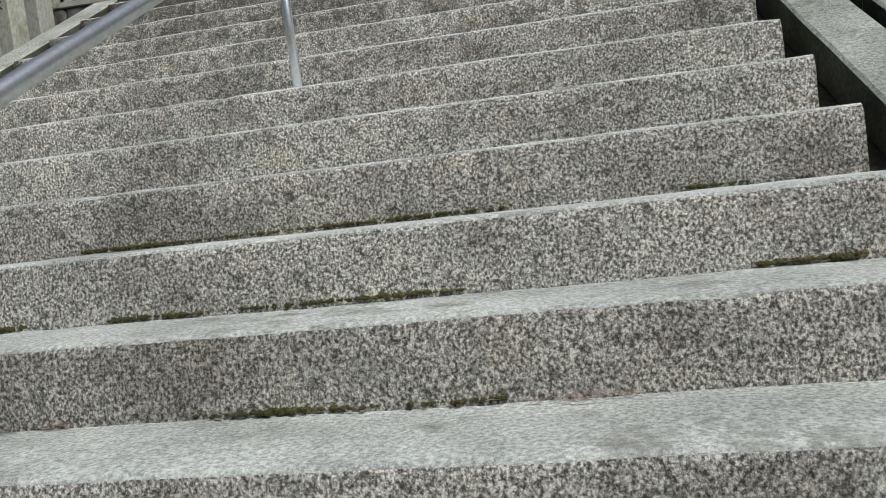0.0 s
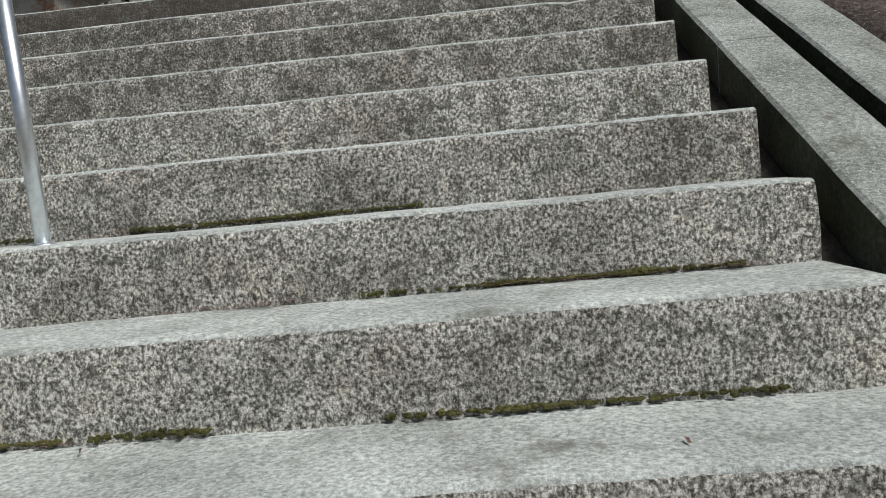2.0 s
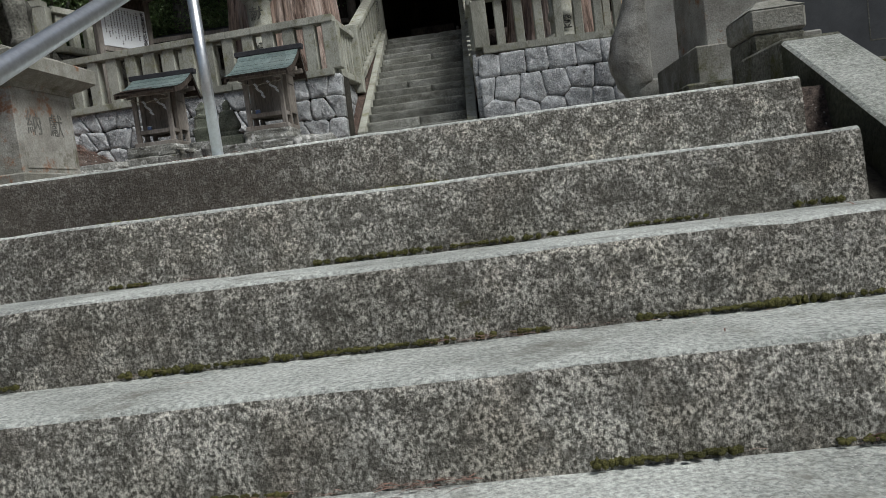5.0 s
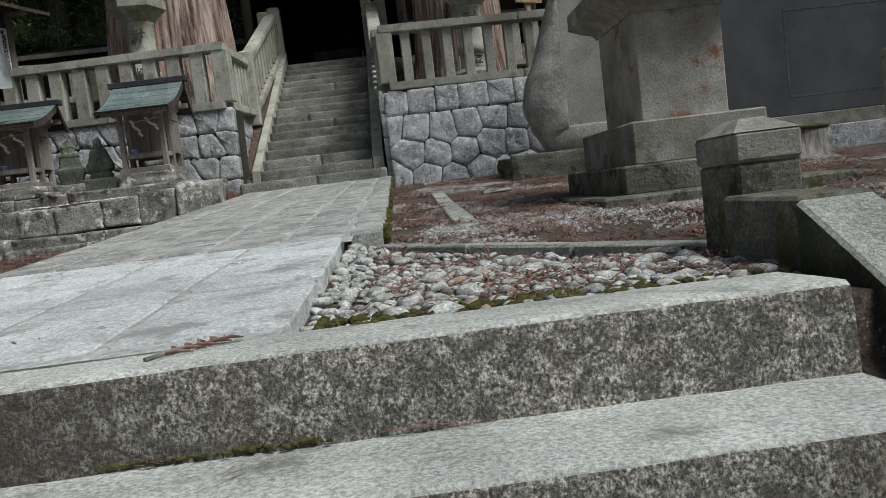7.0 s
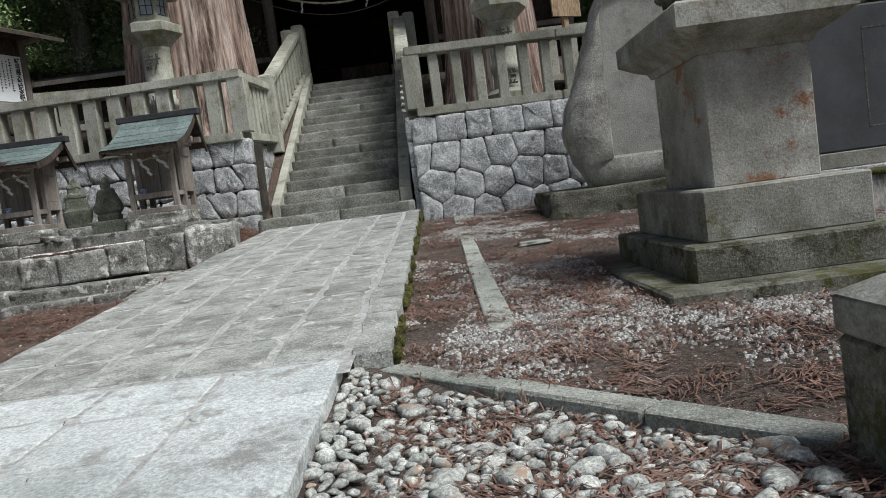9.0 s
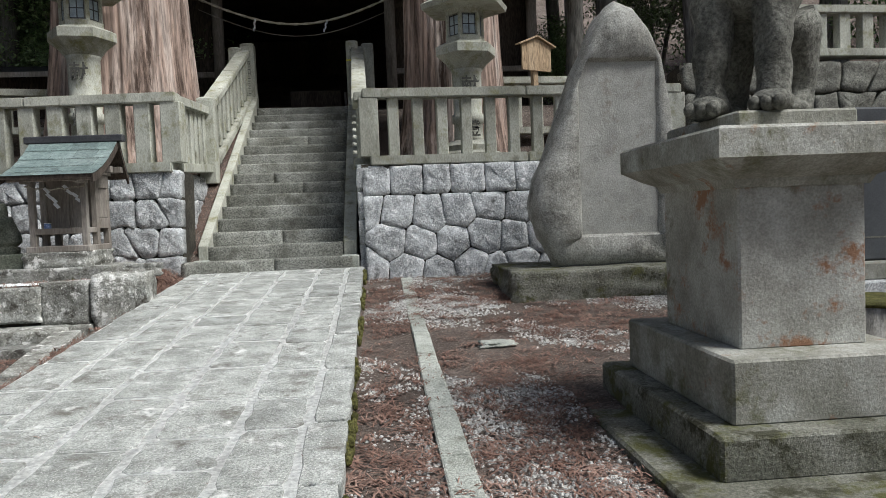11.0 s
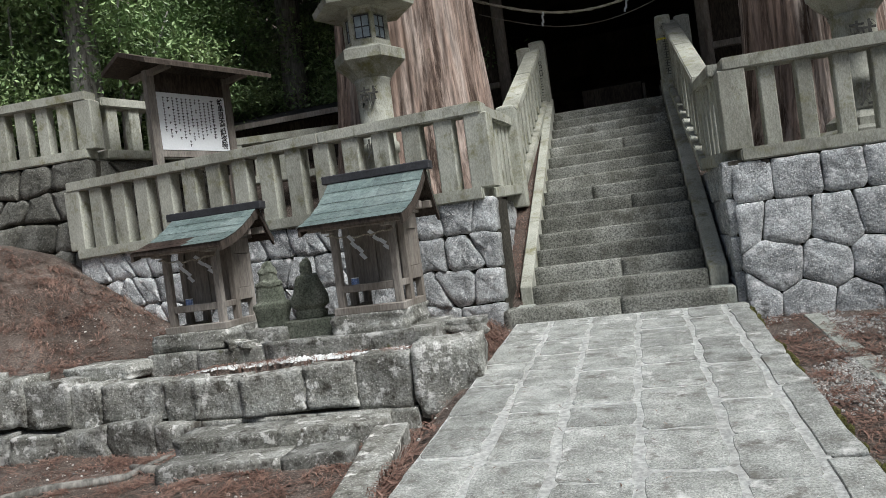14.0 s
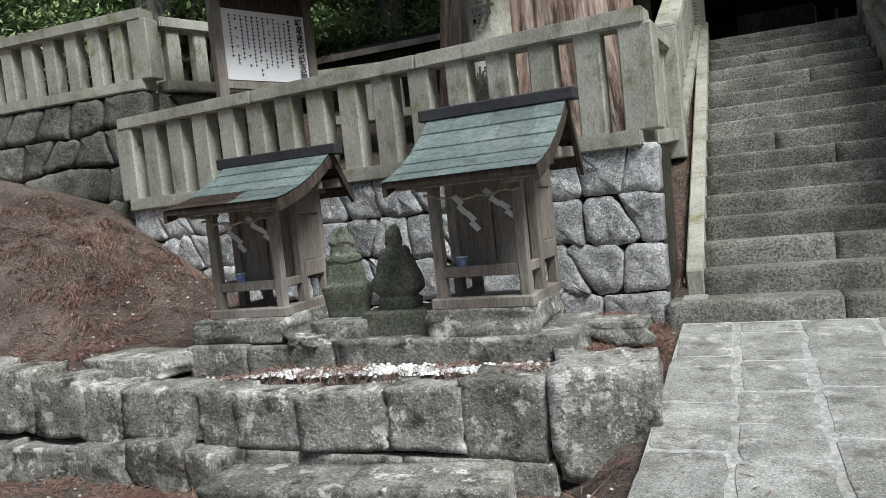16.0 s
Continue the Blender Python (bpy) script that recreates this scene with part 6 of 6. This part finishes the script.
def scatter_needles(name, label, n, spot, seed, length=(0.05, 0.13), clump=14):
    """Dry cedar sprays: bent thin blades lying in loose tufts."""
    rnd = random.Random(seed)
    verts, faces = [], []
    while len(faces) < n:
        x, y, dens = spot(rnd)
        if noise.noise((x * 0.9, y * 0.9, 7.0)) + 0.6 * noise.noise((x * 3.1, y * 3.1, 2.0)) < rnd.uniform(-0.55, 0.35):
            continue
        base = rnd.uniform(0, 6.283)
        for k in range(rnd.randint(3, clump)):
            a = base + rnd.gauss(0, 0.5)
            px, py = x + rnd.gauss(0, 0.04), y + rnd.gauss(0, 0.04)
            L = rnd.uniform(*length)
            w = rnd.uniform(0.0018, 0.0048)
            z = ground_z(px, py) + rnd.uniform(0.002, 0.02)
            dx, dy = math.cos(a), math.sin(a)
            bend = rnd.uniform(-0.3, 0.3) * L
            mx, my = px + dx * L / 2 - dy * bend, py + dy * L / 2 + dx * bend
            ex, ey = px + dx * L, py + dy * L
            zm, ze = z + rnd.uniform(0, 0.02), ground_z(ex, ey) + rnd.uniform(0.002, 0.015)
            i = len(verts)
            verts += [(px - dy * w, py + dx * w, z), (px + dy * w, py - dx * w, z), (mx + dy * w, my - dx * w, zm), (mx - dy * w, my + dx * w, zm), (ex, ey, ze)]
            faces += [(i, i + 1, i + 2, i + 3), (i + 3, i + 2, i + 4)]
    me = bpy.data.meshes.new(name)
    me.from_pydata(verts, [], faces)
    me.materials.append(NEEDLE)
    tagged(new(name, me), label, "needle litter", kind="stuff")


def in_right(rnd):
    while True:
        x, y = rnd.uniform(-0.25, 4.5), rnd.uniform(5.9, 15.6)
        if not (1.1 < x < 2.75 and 8.3 < y < 10.4):
            return x, y, 1


def in_left(rnd):
    while True:
        x, y = rnd.uniform(-9.5, -2.55), rnd.uniform(8, 15.9)
        if not (-5.8 < x < -2.95 and 13.85 < y < 14.7) and not 13.2 < y < 13.64:
            return x, y, 1


def in_bed(rnd):
    x = rnd.uniform(-0.4, 1.0)
    return x, rnd.uniform(5.8, 7.7 - 0.76 * (x + 0.3)), 1


def by_stairs(rnd):
    return rnd.uniform(1.4, 4), rnd.uniform(-1, 5.5), 1


def by_corner(rnd):
    return min(-2.56, rnd.gauss(-2.8, 0.14)), rnd.uniform(13.75, 15.3), 1


scatter_needles("needle_litter_right", "reddish dry cedar needles over gravel ground", 64000, in_right, 1, (0.06, 0.15), 16)
scatter_needles("needle_litter_left", "reddish dry cedar needles on the sloping bank", 110000, in_left, 2, (0.07, 0.18), 18)
scatter_needles("needle_sprays", "dry cedar sprays fallen among the pebbles", 2200, in_bed, 3, (0.08, 0.2), 20)
scatter_needles("needle_litter_bank", "reddish dry cedar needles beside the stairs", 9000, by_stairs, 4)
scatter_needles("needle_drift", "drift of brown cedar needles by the wall", 9000, by_corner, 5, (0.06, 0.16), 24)


def scatter_gravel(name, label, n, spot, seed, size, mat, patchy=True):
    rnd = random.Random(seed)
    verts, faces = [], []
    while n > 0:
        x, y, d = spot(rnd)
        if patchy and noise.noise((x * 0.8, y * 0.8, 3.0)) + 0.5 * noise.noise((x * 3.7, y * 3.7, 5.0)) < rnd.uniform(0.0, 0.45):
            continue
        n -= 1
        s = rnd.uniform(*size)
        z = ground_z(x, y) + s * 0.15
        i = len(verts)
        a = rnd.uniform(0, 6.283)
        for k in range(5):
            b = a + k * 1.2566 + rnd.uniform(-0.3, 0.3)
            verts.append((x + s * 0.6 * math.cos(b), y + s * 0.5 * math.sin(b), z - s * 0.2))
        for k in range(4):
            b = a + 0.5 + k * 1.57 + rnd.uniform(-0.3, 0.3)
            verts.append((x + s * 0.35 * math.cos(b), y + s * 0.3 * math.sin(b), z + s * rnd.uniform(0.15, 0.35)))
        faces += [(i + 5, i + 6, i + 7, i + 8), (i, i + 1, i + 6, i + 5), (i + 1, i + 2, i + 6), (i + 2, i + 3, i + 7, i + 6), (i + 3, i + 4, i + 8, i + 7), (i + 4, i, i + 5, i + 8)]
    me = bpy.data.meshes.new(name)
    me.from_pydata(verts, [], faces)
    me.materials.append(mat)
    tagged(new(name, me), label, "gravel", kind="stuff")


def gravel_plinth(rnd):
    return rnd.gauss(-4.3, 0.6), 13.74 + rnd.gauss(0, 0.06), 1


scatter_gravel("gravel_right", "pale crushed gravel showing through the needles", 30000, in_right, 11, (0.01, 0.026), GRAVEL)
scatter_gravel("gravel_left", "scattered pale stone chips on the bank", 600, in_left, 12, (0.012, 0.032), GRAVEL)
scatter_gravel("white_chippings", "white stone chippings strewn before the plinth", 1500, gravel_plinth, 13, (0.012, 0.034), CHIP, False)


def moss_and_dirt():
    rnd = random.Random(71)
    unit = bmesh.new()
    bmesh.ops.create_icosphere(unit, subdivisions=1, radius=1)
    uv = [v.co.copy() for v in unit.verts]
    unit.verts.index_update()
    uf = [[v.index for v in f.verts] for f in unit.faces]
    unit.free()
    verts, faces = [], []

    def lump(x, y, z, rx, ry, rz):
        i = len(verts)
        verts.extend([(x + c.x * rx * (1 + 0.3 * noise.noise(c * 2 + Vector((x, y, z)) * 50)), y + c.y * ry, z + c.z * rz * (1 + 0.3 * noise.noise(c * 3 + Vector((x, y, z)) * 40))) for c in uv])
        faces.extend([[i + q for q in f] for f in uf])

    for k in range(16):
        y, z = TOP_Y - TREAD_Y * k, TOP_Z - RISE_Z * (k + 1)
        for s in range(5 if 1 <= k <= 9 else 2):
            x0 = min(SX1 - 0.03, rnd.triangular(-1.9, 0.86, 0.8))
            L = rnd.uniform(0.12, 0.75)
            for q in range(int(L * 330)):
                x = x0 - rnd.uniform(0, L)
                swell = 0.4 + 0.6 * max(0.0, noise.noise((x * 5.0, k * 3.1, 2.0)) + 0.4)
                lump(x, y - min(0.03, rnd.expovariate(110)), z + 0.002, rnd.uniform(0.006, 0.013), rnd.uniform(0.004, 0.01), rnd.uniform(0.005, 0.016) * swell)
    for y in np.arange(8.0, 15.2, 0.02):
        if noise.noise((0, y * 1.3, 4)) > -0.1:
            lump(-0.27 + rnd.uniform(-0.005, 0.03), y, path_z(y) - 0.04 + rnd.uniform(-0.05, 0.02), 0.02, 0.02, 0.03)
    for q in range(180):
        a, b = rnd.gauss(0.1, 0.35), rnd.gauss(5.84, 0.05)
        lump(min(max(a, -0.4), 0.9), max(5.76, b), TOP_Z - 0.02, 0.02, 0.015, 0.014)
    me = bpy.data.meshes.new("moss")
    me.from_pydata(verts, [], faces)
    me.materials.append(MOSS)
    tagged(new("moss", me), "olive green moss in the angles of the stonework", "moss", kind="stuff")


moss_and_dirt()


def roots():
    for i, pts in enumerate((((-7.2, 12.1), (-6.3, 12.2), (-5.7, 12.45), (-5.2, 12.7), (-5.0, 13.1)), ((-6.6, 11.7), (-5.9, 12.0), (-5.4, 12.2)), ((-5.3, 12.9), (-5.0, 12.75), (-4.75, 12.72)))):
        bm = tube([(x, y, ground_z(x, y) + 0.015) for x, y in pts], [0.035, 0.05, 0.045, 0.035, 0.02][:len(pts)], 8)
        solo("tree_root", bm, GREYBARK, "gnarled grey root lying over the ground", "root", group="roots")


roots()


def stair_debris():
    """Fallen needles and twigs caught at the foot of the risers and strewn on treads and path."""
    rnd = random.Random(90)
    verts, faces = [], []

    def blade(x, y, z, a, L, w):
        i = len(verts)
        dx, dy = math.cos(a), math.sin(a)
        verts.extend([(x - dy * w, y + dx * w, z), (x + dy * w, y - dx * w, z), (x + dx * L / 2 + dy * w, y + dy * L / 2 - dx * w, z + 0.004), (x + dx * L / 2 - dy * w, y + dy * L / 2 + dx * w, z + 0.004), (x + dx * L, y + dy * L, z)])
        faces.extend([(i, i + 1, i + 2, i + 3), (i + 3, i + 2, i + 4)])

    for k in range(15):
        y, z = TOP_Y - TREAD_Y * k - 0.02, TOP_Z - RISE_Z * (k + 1) - 0.008
        for q in range(rnd.randint(3, 7)):
            x0 = rnd.uniform(-2.4, 0.8)
            for p in range(rnd.randint(5, 26)):
                blade(x0 + rnd.gauss(0, 0.09), y - rnd.expovariate(90), z + rnd.uniform(0.003, 0.012), rnd.gauss(0, 0.25) + (math.pi if rnd.random() < 0.5 else 0), rnd.uniform(0.02, 0.08), rnd.uniform(0.001, 0.0025))
        for q in range(4):
            blade(rnd.uniform(-2, 0.8), y - rnd.uniform(0.03, 0.3), z + 0.012, rnd.uniform(0, 6.28), rnd.uniform(0.02, 0.1), rnd.uniform(0.001, 0.003))
    for q in range(260):
        y = rnd.uniform(5.7, 15.2)
        blade(rnd.triangular(-2.4, -0.4, -2.3), y, path_z(y) + 0.008, rnd.uniform(0, 6.28), rnd.uniform(0.02, 0.09), rnd.uniform(0.001, 0.003))
    me = bpy.data.meshes.new("stair_debris")
    me.from_pydata(verts, [], faces)
    me.materials.append(NEEDLE)
    tagged(new("stair_debris", me), "dry needles and bits of twig caught on steps", "needle litter", kind="stuff")


stair_debris()


def fallen_twig(x, y, z, length, turn):
    t = thing("cedar_twig", "dry brown cedar twig lying on the top step", "twig", pose(x, y, z, 0, 0, turn))
    part("stem", tube([(0, 0, 0.006), (length * 0.4, 0.012, 0.009), (length * 0.75, -0.006, 0.008), (length, 0.01, 0.006)], [0.006, 0.005, 0.004, 0.002], 7), GREYBARK, t)
    for i in range(9):
        q, side = 0.25 + i * 0.085, 1 if i % 2 else -1
        part("spray", tube([(length * q, 0, 0.007), (length * (q + 0.1), side * 0.03, 0.012), (length * (q + 0.22), side * 0.045, 0.005)], [0.004, 0.005, 0.0015], 5), NEEDLE, t)


fallen_twig(-0.78, 5.56, TOP_Z - 0.006, 0.22, 50)
